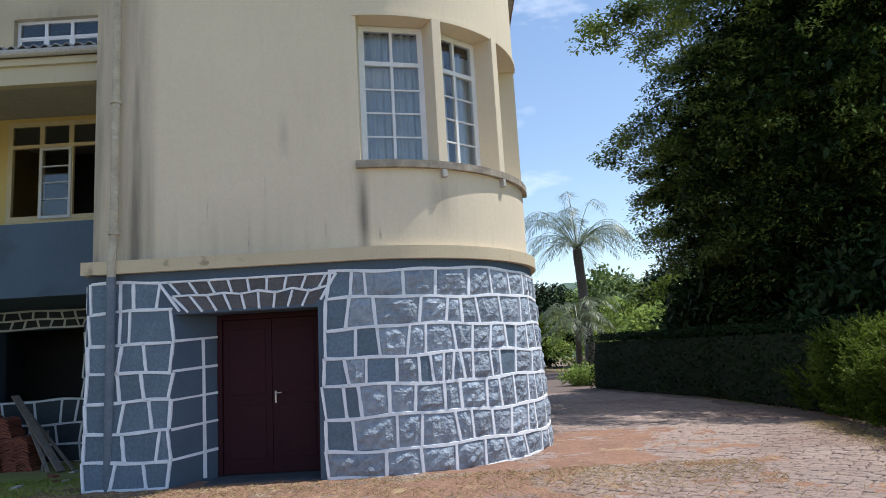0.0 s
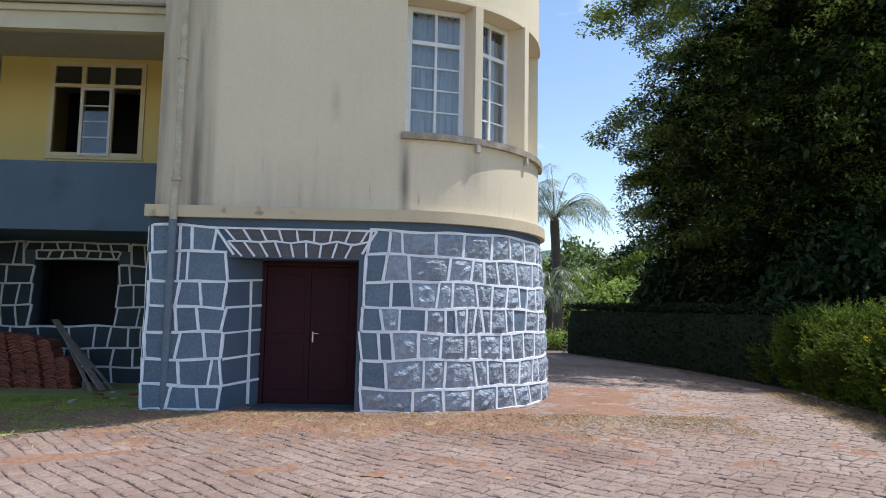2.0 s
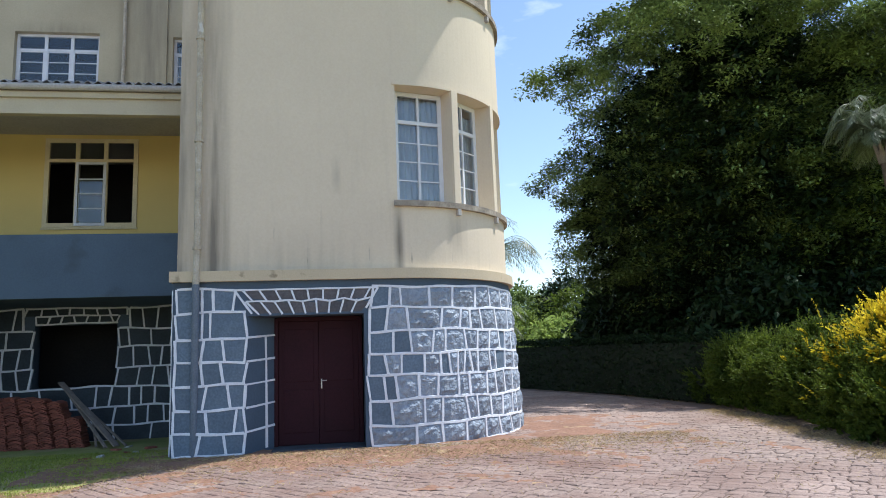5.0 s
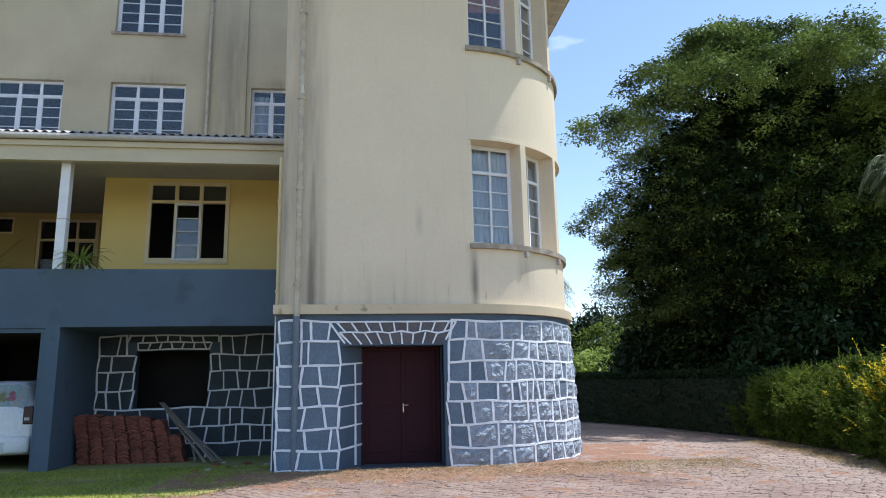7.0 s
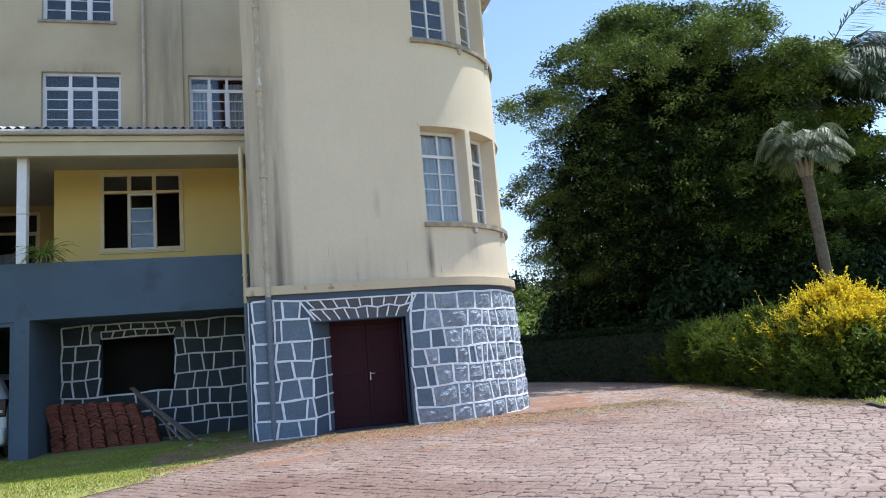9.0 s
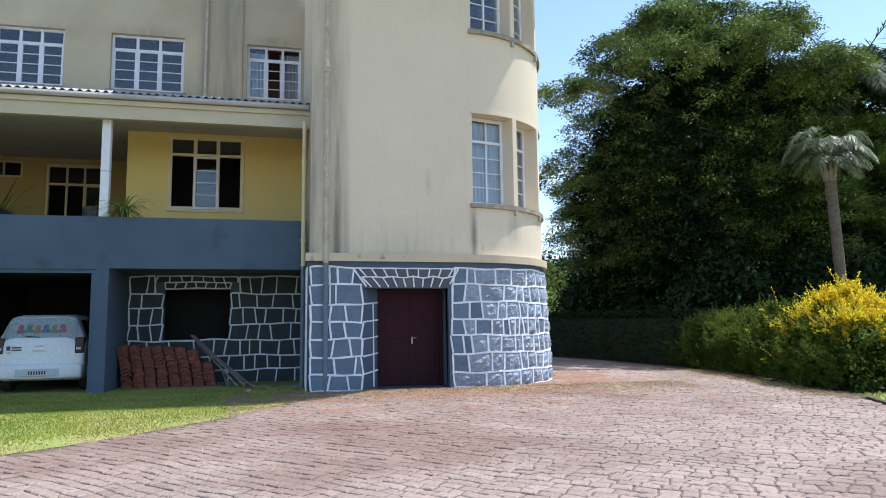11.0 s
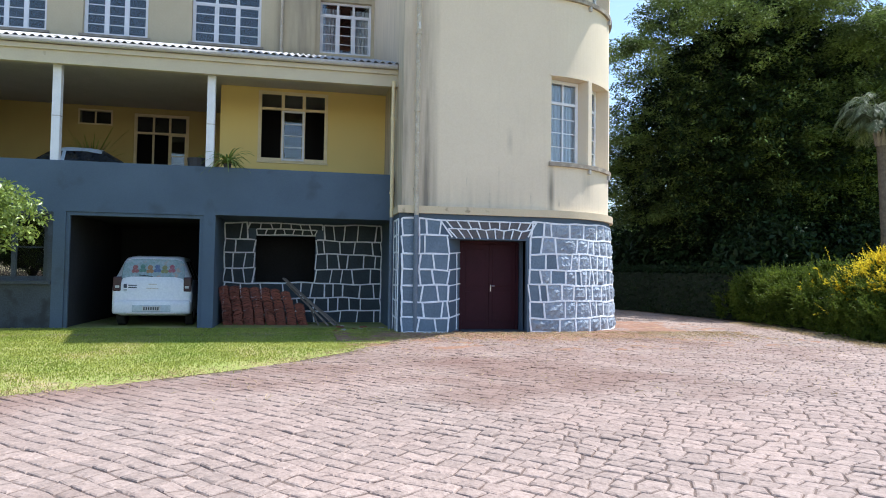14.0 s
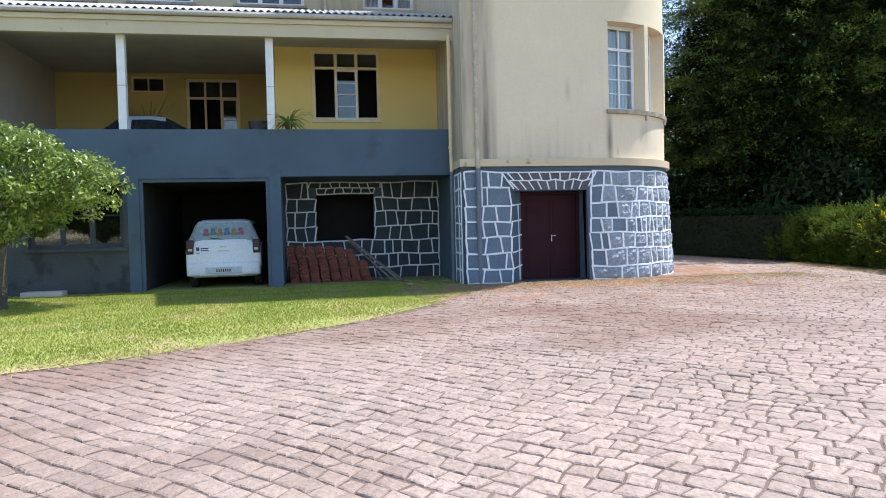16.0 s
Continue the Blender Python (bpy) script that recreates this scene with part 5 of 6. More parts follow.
# palms
def palm(at, height, lean, crown_r, fronds, label, seed, rise=0.5, leaflets=34, trunk_r=0.24, leaf_len=0.62, leaf_w=0.034, droop=1.05, leaf="palm_leaf"):
    r = np.random.RandomState(seed)
    ob = thing("palm_tree", label, "palm tree", at=(*at, 0))
    bm = bmesh.new()
    n = 12
    tube(bm, [(lean[0] * (k / n) ** 1.5, lean[1] * (k / n) ** 1.5, -0.1 + (height + 0.1) * k / n) for k in range(n + 1)], [trunk_r * (1.25 - 0.3 * min(1, k / 3)) * (1 + 0.04 * (k % 2)) for k in range(n + 1)], 12)
    part("trunk", bm, M["palm_bark"], ob, "grey ringed trunk")
    for k in range(9):
        a = 2 * math.pi * k / 9
        part("leaf_base", tube(bmesh.new(), [(lean[0] + 0.1 * math.cos(a), lean[1] + 0.1 * math.sin(a), height - 0.38), (lean[0] + 0.26 * math.cos(a), lean[1] + 0.26 * math.sin(a), height + 0.16)], [0.10, 0.03], 6), M["plank"], ob, "dry brown leaf base")
    for f in range(fronds):
        a = f * 2.39996 + r.rand() * 0.3
        up = rise + 1.7 * (r.rand() - 0.5)
        L = crown_r * (0.85 + 0.3 * r.rand())
        ctr, dr, nm_ = [], [], []
        mid = []
        for s in np.linspace(0.0, 1.0, leaflets):
            hx = L * (s - 0.16 * s * s)
            z = L * (up * s - (0.45 + 0.55 * up) * s * s * droop)
            mid.append((lean[0] + math.cos(a) * hx, lean[1] + math.sin(a) * hx, height + 0.1 + z))
        mid = np.array(mid)
        tang = np.gradient(mid, axis=0)
        tang /= np.linalg.norm(tang, axis=1, keepdims=True)
        side = np.array([-math.sin(a), math.cos(a), 0])
        for s in (-1, 1):
            sl = slice(3, None)
            d = side * s * 0.75 + tang[sl] * 0.7 + np.array([0, 0, -0.55]) + r.normal(size=(leaflets - 3, 3)) * 0.12
            d /= np.linalg.norm(d, axis=1, keepdims=True)
            prof = np.sin(np.linspace(0.25, 2.9, leaflets))[sl][:, None] * leaf_len
            ctr.append(mid[sl] + d * prof * 0.5)
            dr.append(d * prof)
            nm_.append(np.tile(np.array([0, 0, 1.0]), (leaflets - 3, 1)) + side * s * -0.3)
        C, D, N = np.concatenate(ctr), np.concatenate(dr), np.concatenate(nm_)
        fr = new("frond", quads_mesh("frond", C, D, N, np.linalg.norm(D, axis=1), leaf_w, M[leaf], 0.1))
        fr.parent = ob
        part("rib", tube(bmesh.new(), [tuple(m) for m in mid[::4]], [0.028 - 0.02 * k / len(mid[::4]) for k in range(len(mid[::4]))], 5), M[leaf], fr)
    return ob


palm((11.85, 12.55), 6.35, (-0.12, 0.1), 1.5, 54, "palm with a slim grey trunk and drooping pale fronds", 11, 1.6, 60, 0.17, 0.52, 0.019, 1.12)
palm((17.0, 17.1), 10.6, (0.1, 0.3), 4.6, 60, "tall feathery palm beside the great tree", 12, 0.85, 64, 0.2, 1.25, 0.06, 1.05, "palm_shaded")
palm((8.4, 44.5), 7.8, (-0.3, 0), 4.8, 36, "feathery palm far down the drive", 13, 1.3, 44, 0.32, 1.15)
palm((6.6, 38.5), 2.6, (0.1, 0), 2.6, 26, "low palm beside the drive", 14, 1.2, 34, 0.18, 0.8)


def shrub(name, at, rx, ry, h, z0, clumps, per, size, material, label, seed, trunk=0.05, cat="shrub"):
    r = np.random.RandomState(seed)
    ob = thing(name, label, cat, at=(*at, 0))
    bm = bmesh.new()
    tube(bm, [(0, 0, -0.1), (0.05, 0, z0 * 0.6 + 0.3), (0.0, 0.05, z0 + h * 0.35)], [trunk * 1.3, trunk, trunk * 0.6], 8)
    for k in range(6):
        a = k * 1.05 + r.rand()
        tube(bm, [(0, 0, z0 * 0.6 + 0.3), (0.3 * rx * math.cos(a), 0.3 * ry * math.sin(a), z0 + h * 0.3), (0.75 * rx * math.cos(a), 0.75 * ry * math.sin(a), z0 + h * (0.4 + 0.4 * r.rand()))], [trunk * 0.6, trunk * 0.4, 0.01], 6)
    part("trunk", bm, M["bark"], ob)
    v = unit(r, clumps) * (0.55 + 0.45 * r.rand(clumps, 1) ** 0.5)
    cs = v * np.array([rx, ry, h / 2]) * (1 + 0.12 * np.sin(v[:, :1] * 7 + seed)) + np.array([0, 0, z0 + h / 2])
    lv = new("leaves", clump_leaves("leaves", cs, np.full(clumps, size * 2.6), per, size, material, seed + 1, 0.2))
    lv.parent = ob
    return ob


shrub("small_tree", (-14.6, 7.6), 2.0, 1.8, 2.15, 1.4, 430, 60, 0.105, M["citrus"], "small glossy-leaved citrus tree on the lawn", 51, 0.07, "tree")
shrub("shrub", (5.3, 29.6), 1.0, 0.7, 0.75, 0.0, 60, 40, 0.13, M["bush"], "low bright green shrub at the drive's edge", 52)
for k, (x, yy, rx, h) in enumerate([(9.5, 33, 2.0, 3.0), (12.5, 36, 2.6, 3.6), (16, 34, 2.6, 3.2), (10.5, 50, 4, 4.5), (4.2, 56, 3.2, 4.8), (15, 46, 4, 6), (20, 40, 4, 4), (24, 33, 4, 4.2), (20, 22, 3.5, 4.0), (19, 15, 2.6, 3.4), (24, 13, 3, 3.2), (27, 21, 4, 6)]):
    shrub("shrub", (x, yy), rx, rx * 0.8, h, 0.1, 130, 40, 0.30, M["bush"] if k % 3 == 0 else M["hedge_green"], "loose garden shrub behind the hedge", 60 + k, 0.1)

# shrubs added to fill the gap below the crown with shade-dark leaves
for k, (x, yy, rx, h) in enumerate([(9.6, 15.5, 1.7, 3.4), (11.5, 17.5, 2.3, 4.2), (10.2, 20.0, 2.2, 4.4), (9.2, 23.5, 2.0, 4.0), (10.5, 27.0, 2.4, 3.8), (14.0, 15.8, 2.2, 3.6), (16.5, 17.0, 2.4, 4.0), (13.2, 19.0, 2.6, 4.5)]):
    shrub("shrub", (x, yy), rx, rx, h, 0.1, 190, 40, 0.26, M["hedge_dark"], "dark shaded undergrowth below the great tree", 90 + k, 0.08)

for k, (x, yy, rx, h) in enumerate([(3.0, 64, 4.5, 6.0), (8.5, 66, 4.5, 7.0), (14.0, 62, 5, 7.5), (20.0, 58, 5, 8.0), (27.0, 52, 6, 8.5), (35, 44, 6, 8.0), (42, 34, 6, 8.0)]):
    shrub("tree", (x, yy), rx, rx, h, 0.6, 200, 40, 0.42, M["hedge_dark"] if k % 2 else M["tree_leaf"], "dark garden tree far behind the hedge", 120 + k, 0.2, "tree")

# wooded hills
# bluish green: distance haze over the hills put into the colour
M["woods"] = pmat("woods", (0.10, 0.145, 0.10), (0.06, 0.10, 0.08), 0.06, 1.0, 1.0, 0.35, spots=(0.11, 0.15, 0.07), spot_scale=0.03, spot_at=0.55, bumpdist=3.0)
bm = bmesh.new()
rows = []
for i in range(181):
    b = radians(-75 + i)
    row = []
    for j in range(15):
        f = j / 14
        rad = 150 + 260 * f
        deg = -75 + i
        e = 5.0 + 5.2 * max(0, min(1, (deg - 18) / 28)) + 0.7 * math.sin(deg * 0.21) + 0.35 * math.sin(deg * 0.63)
        hgt = math.tan(radians(e)) * 410 * (f ** 1.3) + 2.2 * noise.noise((deg * 0.7, j * 0.9, 0)) * min(1, 4 * f)
        row.append(bm.verts.new((math.sin(b) * rad, math.cos(b) * rad, -0.5 + hgt)))
    rows.append(row)
for a, b in zip(rows, rows[1:]):
    for j in range(14):
        bm.faces.new((a[j], a[j + 1], b[j + 1], b[j]))
tagged(part("backdrop_hills", bm, M["woods"], smooth=True), "wooded hills beyond the garden", "hills", kind="structure")

# ---- lawn grass ----
r = np.random.RandomState(9)
k = 190000
gx, gy = -16.5 + 11.6 * r.rand(k), -1.0 + 11.6 * r.rand(k)
ex = np.array([edge_x(LAWN_EDGE, q) if q < 8.6 else -5.0 for q in gy]) + 0.12 * np.sin(gy * 5) + r.normal(size=k) * 0.12
ok = (gx < ex) & ~((gy > 9.3) & (gx > -5.05)) & (r.rand(k) < np.clip(1.2 + 0.5 * np.sin(gx * 1.7) * np.sin(gy * 2.3) - 0.85 * np.clip((gx - ex + 1.6) / 1.6, 0, 1), 0.08, 1))
gx, gy = gx[ok], gy[ok]
k = len(gx)
hh = 0.022 + 0.025 * r.rand(k)
d = np.stack([r.normal(size=k) * 0.45, r.normal(size=k) * 0.45, np.ones(k)], 1)
me = quads_mesh("grass", np.stack([gx, gy, 0.009 + hh * 0.4], 1), d, unit(r, k), hh, 0.011, M["grass"])
tagged(new("grass", me), "short lawn grass", "grass", kind="stuff")

# ---- red soil washed over the setts at the tower's foot ----
bm = bmesh.new()
nx, ny = 200, 120
gv = {}
for i in range(nx + 1):
    for j in range(ny + 1):
        x, yy = -6.6 + 10.8 * i / nx, 5.2 + 7.8 * j / ny
        dist = math.hypot(x - TC[0], yy - TC[1]) - TR if x > TC[0] and yy < TC[1] else (TY - yy if x <= TC[0] else x - TC[0] - TR)
        zz = 0.011 + 0.026 * math.exp(-((dist - 1.25) / 0.75) ** 2) - 0.004 * max(dist, 0) + 0.016 * noise.noise((x * 4.1, yy * 4.1, 5.0)) + 0.040 * noise.noise((x * 1.6, yy * 1.6, 1.0)) + 0.016 * noise.noise((x * 9, yy * 9, 2.0))
        gv[i, j] = (bm.verts.new((x, yy, zz)), zz, dist)
for i in range(nx):
    for j in range(ny):
        cs = [gv[i, j], gv[i + 1, j], gv[i + 1, j + 1], gv[i, j + 1]]
        if max(c[1] for c in cs) > -0.005 and min(c[2] for c in cs) > -0.25:
            bm.faces.new([c[0] for c in cs])
bmesh.ops.delete(bm, geom=[v for v in bm.verts if not v.link_faces], context="VERTS")
tagged(part("soil_patch", bm, M["red_soil"], smooth=True), "loose red earth and dry grass washed over the setts", "soil", kind="stuff")

# ---- vehicles ----
def loft(bm, sections, close=True):
    """Skin over rings of equal length."""
    rows = [[bm.verts.new(p) for p in s] for s in sections]
    n = len(rows[0])
    for a, b in zip(rows, rows[1:]):
        for k in range(n):
            bm.faces.new((a[k], a[(k + 1) % n], b[(k + 1) % n], b[k]))
    bm.faces.new(rows[0][::-1])
    bm.faces.new(rows[-1])
    return bm


def car_ring(y, z0, zb, zr, wb, wr):
    """One cross-section of a car: sill, shoulder, roof."""
    half = [(wb * 0.80, z0), (wb * 0.96, z0 + 0.05), (wb, z0 + 0.22), (wb, zb - 0.20), (wb * 0.985, zb - 0.04), (wb * 0.96, zb), (wr * 1.02, zr - 0.12), (wr * 0.93, zr - 0.035), (wr * 0.70, zr)]
    return [(x, y, z) for x, z in half] + [(-x, y, z) for x, z in reversed(half)]


def wheel(parent, x, y, r, w):
    ty = part("tyre", tube(bmesh.new(), [(x - w / 2, y, r), (x - w / 2 + 0.02, y, r), (x + w / 2 - 0.02, y, r), (x + w / 2, y, r)], [r * 0.9, r, r, r * 0.9], 24), M["rubber"], parent, "black tyre")
    s = 1 if x > 0 else -1
    part("rim", tube(bmesh.new(), [(x + s * w * 0.40, y, r), (x + s * (w / 2 + 0.006), y, r)], [r * 0.62, r * 0.56], 16), M["metal"], ty)


def car_shell(ob, stations, paint, panes):
    """The body skin with its windows let in flush. panes: (name, first station, last station, 'side' or 'top')."""
    rings = [car_ring(*s) for s in stations]
    n = len(rings[0])
    side_k, top_k = (5, n - 7), tuple(range(6, n - 7))
    taken = {}
    for name, s0, s1, where in panes:
        for s in range(s0, s1):
            if where == "side":
                taken[s, 5], taken[s, n - 7] = (name, s0, 1), (name, s0, -1)
            else:
                for k in top_k:
                    taken[s, k] = (name, s0, 0)
    skins = {}
    for s in range(len(rings) - 1):
        for k in range(n):
            skins.setdefault(taken.get((s, k)), []).append((s, k))
    for key, faces in skins.items():
        bm = bmesh.new()
        vs = {}

        def v(s, k):
            if (s, k % n) not in vs:
                vs[s, k % n] = bm.verts.new(rings[s][k % n])
            return vs[s, k % n]

        for s, k in faces:
            bm.faces.new((v(s, k), v(s, k + 1), v(s + 1, k + 1), v(s + 1, k)))
        if key is None:
            bm.faces.new([v(0, k) for k in range(n)][::-1])
            bm.faces.new([v(len(rings) - 1, k) for k in range(n)])
            part("body", bm, paint, ob, smooth=True)
        else:
            part(key[0], bm, M["rear_film"] if key[0] == "rear_window" else M["car_glass_dark"], ob, "rear window with a faded printed film" if key[0] == "rear_window" else "dark window glass", smooth=True)


def hatchback(at, rz, paint, label):
    """A tall estate car, its tail at y 0, its nose towards +y."""
    ob = thing("car", label, "car", at=at, rz=rz)
    ob.matrix_basis = ob.matrix_basis @ Matrix.Scale(1.065, 4)
    st = [  # y, underside, shoulder, roof, half widths
        (0.00, 0.34, 0.90, 0.99, 0.80, 0.74), (0.015, 0.33, 0.98, 1.06, 0.845, 0.74), (0.03, 0.30, 1.04, 1.11, 0.86, 0.72), (0.05, 0.28, 1.07, 1.16, 0.865, 0.69), (0.20, 0.26, 1.12, 1.575, 0.87, 0.655), (0.26, 0.25, 1.12, 1.62, 0.87, 0.655), (0.42, 0.24, 1.10, 1.645, 0.87, 0.65),
        (0.50, 0.23, 1.10, 1.65, 0.87, 0.65), (0.98, 0.22, 1.09, 1.665, 0.87, 0.655), (1.05, 0.22, 1.09, 1.665, 0.87, 0.655), (1.75, 0.2, 1.07, 1.66, 0.87, 0.655), (1.83, 0.2, 1.07, 1.655, 0.87, 0.655), (2.35, 0.2, 1.05, 1.60, 0.87, 0.645),
        (3.1, 0.2, 1.03, 1.14, 0.865, 0.72), (3.25, 0.2, 1.02, 1.08, 0.86, 0.74), (3.9, 0.22, 0.93, 0.97, 0.84, 0.70), (4.2, 0.26, 0.76, 0.80, 0.76, 0.6)]
    car_shell(ob, st, paint, [("rear_window", 3, 4, "top"), ("side_window", 7, 8, "side"), ("side_window", 9, 10, "side"), ("side_window", 11, 13, "side"), ("windscreen", 12, 13, "top")])
    for s in (-1, 1):
        part("mirror", boxm(s * 0.87 - (0.0 if s > 0 else 0.20), s * 0.87 + (0.20 if s > 0 else 0.0), 2.55, 2.68, 1.02, 1.18, bevel=0.035), M["black"], ob, "dark door mirror")
    for x, y in ((-0.76, 0.75), (0.76, 0.75), (-0.76, 3.4), (0.76, 3.4)):
        wheel(ob, x, y, 0.315, 0.19)

    def tail(z):
        """y of the sloping rear window at height z."""
        return 0.05 + (z - 1.16) * 0.389
    cols = [(0.22, 0.05, 0.05), (0.05, 0.16, 0.12), (0.26, 0.13, 0.04), (0.05, 0.10, 0.22), (0.16, 0.17, 0.05), (0.26, 0.06, 0.09)]
    for k in range(6):
        bm = bmesh.new()
        x = -0.40 + 0.16 * k
        for (dx, dz, rr) in ((0, 0, 0.058), (0.035, -0.085, 0.05), (-0.035, -0.09, 0.045)):
            z = 1.38 + dz + 0.015 * (k % 2)
            c = bmesh.ops.create_circle(bm, cap_ends=True, radius=rr, segments=12)
            bmesh.ops.transform(bm, matrix=Matrix.Translation((x + dx, tail(z) - 0.012 - 0.03 * abs(dx), z)) @ Matrix.Rotation(radians(90 - 21), 4, "X"), verts=c["verts"])
        mk = "film_%d" % k
        M[mk] = pmat(mk, cols[k], tuple(c * 0.8 + 0.08 for c in cols[k]), 18, 0.5, 0, 40)
        part("film_shape", bm, M[mk], ob, "faded coloured shape on the rear window")
    part("wiper", tube(bmesh.new(), [(0.0, 0.03, 1.17), (-0.30, 0.045, 1.20)], 0.010, 6), M["black"], ob)
    part("bumper", boxm(-0.85, 0.85, -0.075, 0.22, 0.30, 0.62, bevel=0.06), paint, ob, smooth=True)
    part("bumper_strip", boxm(-0.52, 0.52, -0.082, -0.03, 0.305, 0.335, bevel=0.01), M["metal"], ob)
    for s in (-1, 1):
        lamp = part("tail_lamp", boxm(s * 0.765 - 0.09, s * 0.765 + 0.09, -0.018, 0.24, 0.82, 1.16, bevel=0.035), M["red_lamp"], ob, "dark red tail lamp")
        part("reverse_lens", boxm(s * 0.755 - 0.045, s * 0.755 + 0.045, -0.022, -0.012, 0.90, 0.955, bevel=0.004), M["plate"], lamp)
    part("handle_strip", boxm(-0.13, 0.13, -0.022, 0.02, 0.88, 0.905, bevel=0.006), M["metal"], ob)
    part("badge", boxm(-0.09, 0.09, -0.012, 0.02, 0.975, 1.0, bevel=0.004), M["metal"], ob)
    part("plate_recess", boxm(-0.42, 0.42, -0.080, -0.06, 0.345, 0.515, bevel=0.02), M["car_blue"], ob)
    plate = part("number_plate", boxm(-0.20, 0.20, -0.092, -0.081, 0.365, 0.495, bevel=0.004), M["plate"], ob, "pale number plate with illegible dark bars")
    for k in range(7):
        x = -0.155 + 0.05 * k
        part("plate_bar", boxm(x - 0.014, x + 0.014, -0.0955, -0.0925, 0.395, 0.465), M["black"], plate)
    part("mark", boxm(-0.62, -0.55, -0.012, 0.02, 0.90, 0.99), M["ink"], ob, "dark square printed mark")
    for z in (0.96, 0.91):
        part("lettering_bar", boxm(-0.52, -0.34, -0.012, 0.02, z - 0.012, z + 0.012), M["ink"], ob)
    part("lettering_bar", boxm(-0.62, -0.54, -0.012, 0.02, 0.845, 0.86), M["ink"], ob)
    return ob


M["car_glass_dark"] = pmat("car_dark_glass", (0.012, 0.015, 0.02), (0.015, 0.018, 0.022), 3, 0.08, 0, 20)
M["rear_film"] = pmat("rear_film", (0.30, 0.36, 0.40), (0.20, 0.30, 0.30), 9, 0.25, 0, 25, spots=(0.38, 0.30, 0.26), spot_scale=7, spot_at=0.55)
M["plate"] = pmat("plate_grey", (0.50, 0.51, 0.52), (0.45, 0.46, 0.47), 8, 0.5, 0, 40)
M["ink"] = pmat("ink", (0.04, 0.05, 0.08), (0.05, 0.06, 0.09), 8, 0.6, 0, 40)
hatchback((-10.92, 11.25, 0.0), 2.0, M["car_white"], "white estate car parked nose-in in the dark garage")


def saloon(at, rz, paint, label):
    ob = thing("car", label, "car", at=at, rz=rz)
    st = [(0.05, 0.3, 0.86, 0.90, 0.66, 0.6), (0.3, 0.24, 0.95, 1.0, 0.82, 0.70), (0.65, 0.2, 0.97, 1.06, 0.84, 0.72), (0.75, 0.2, 0.97, 1.10, 0.84, 0.71), (1.15, 0.2, 0.97, 1.40, 0.85, 0.61), (1.4, 0.2, 0.96, 1.46, 0.85, 0.60), (1.48, 0.2, 0.96, 1.465, 0.85, 0.60), (1.95, 0.2, 0.95, 1.47, 0.85, 0.60), (2.3, 0.2, 0.93, 1.42, 0.85, 0.60),
          (2.95, 0.2, 0.92, 1.04, 0.84, 0.70), (3.1, 0.2, 0.91, 0.98, 0.84, 0.70), (3.8, 0.24, 0.84, 0.88, 0.80, 0.65), (4.05, 0.3, 0.66, 0.7, 0.68, 0.5)]
    car_shell(ob, st, paint, [("back_window", 3, 4, "top"), ("side_window", 3, 5, "side"), ("side_window", 6, 9, "side"), ("windscreen", 8, 9, "top")])
    for x, y in ((-0.74, 0.8), (0.74, 0.8), (-0.74, 3.2), (0.74, 3.2)):
        wheel(ob, x, y, 0.30, 0.18)
    return ob


saloon((-14.6, 12.3, 3.0), -90, M["car_blue"], "pale silver-blue saloon parked on the terrace")

# ---- clay roof tiles stacked against the basement wall ----
rng = random.Random(17)
bm = bmesh.new()
nseg = 5
prof = [(-0.115 + 0.23 * k / nseg, 0.022 * math.cos(math.pi * (k / nseg - 0.5) * 1.6) - 0.012) for k in range(nseg + 1)]
rings = []
for y in (-0.19, 0.19):
    rings.append([bm.verts.new((x, y, z)) for x, z in prof] + [bm.verts.new((x, y, z - 0.014)) for x, z in reversed(prof)])
n = len(rings[0])
for k in range(n):
    bm.faces.new((rings[0][k], rings[0][(k + 1) % n], rings[1][(k + 1) % n], rings[1][k]))
bm.faces.new(rings[0][::-1])
bm.faces.new(rings[1])
tile_mesh = finish("tile", bm, M["clay"])
for c in range(8):
    x = -9.16 + 0.275 * c
    top = [46, 46, 44, 45, 44, 43, 40, 26][c]
    ob = thing("tile_stack", "stack of red clay roof tiles leaning by the basement wall", "roof tiles", "stacked roof tiles", at=(x, 11.95 + rng.uniform(-0.05, 0.05), 0.0))
    lean = 0.0030 + 0.0004 * c
    for k in range(top):
        t = new("tile", tile_mesh)
        t.parent = ob
        z = 0.022 + 0.0222 * k
        j = 0.030 if k in (14, 15, 30) else 0.010
        t.matrix_basis = pose(-lean * k + 0.02 * (k // 15 % 2) + rng.uniform(-j, j), rng.uniform(-0.012, 0.012), z, rng.uniform(-2, 2), rng.uniform(-2, 2), rng.uniform(-3, 3))

# planks propped across the tiles
for k, (a, b, w) in enumerate([((-7.78, 12.25, 1.24), (-6.42, 11.35, 0.04), 0.13), ((-7.70, 12.30, 1.10), (-6.60, 11.30, 0.03), 0.06), ((-7.55, 12.20, 1.00), (-6.30, 11.50, 0.03), 0.05), ((-7.15, 12.2, 0.62), (-6.85, 11.55, 0.03), 0.04)]):
    a, b = Vector(a), Vector(b)
    ob = new("plank", finish("plank", boxm(-w / 2, w / 2, 0, (b - a).length, -0.014, 0.014, bevel=0.004), M["plank"]))
    ob.matrix_basis = Matrix.Translation(a) @ (b - a).to_track_quat("Y", "Z").to_matrix().to_4x4()
    tagged(ob, "weathered grey wooden plank propped on the tile stacks", "plank", "propped planks")

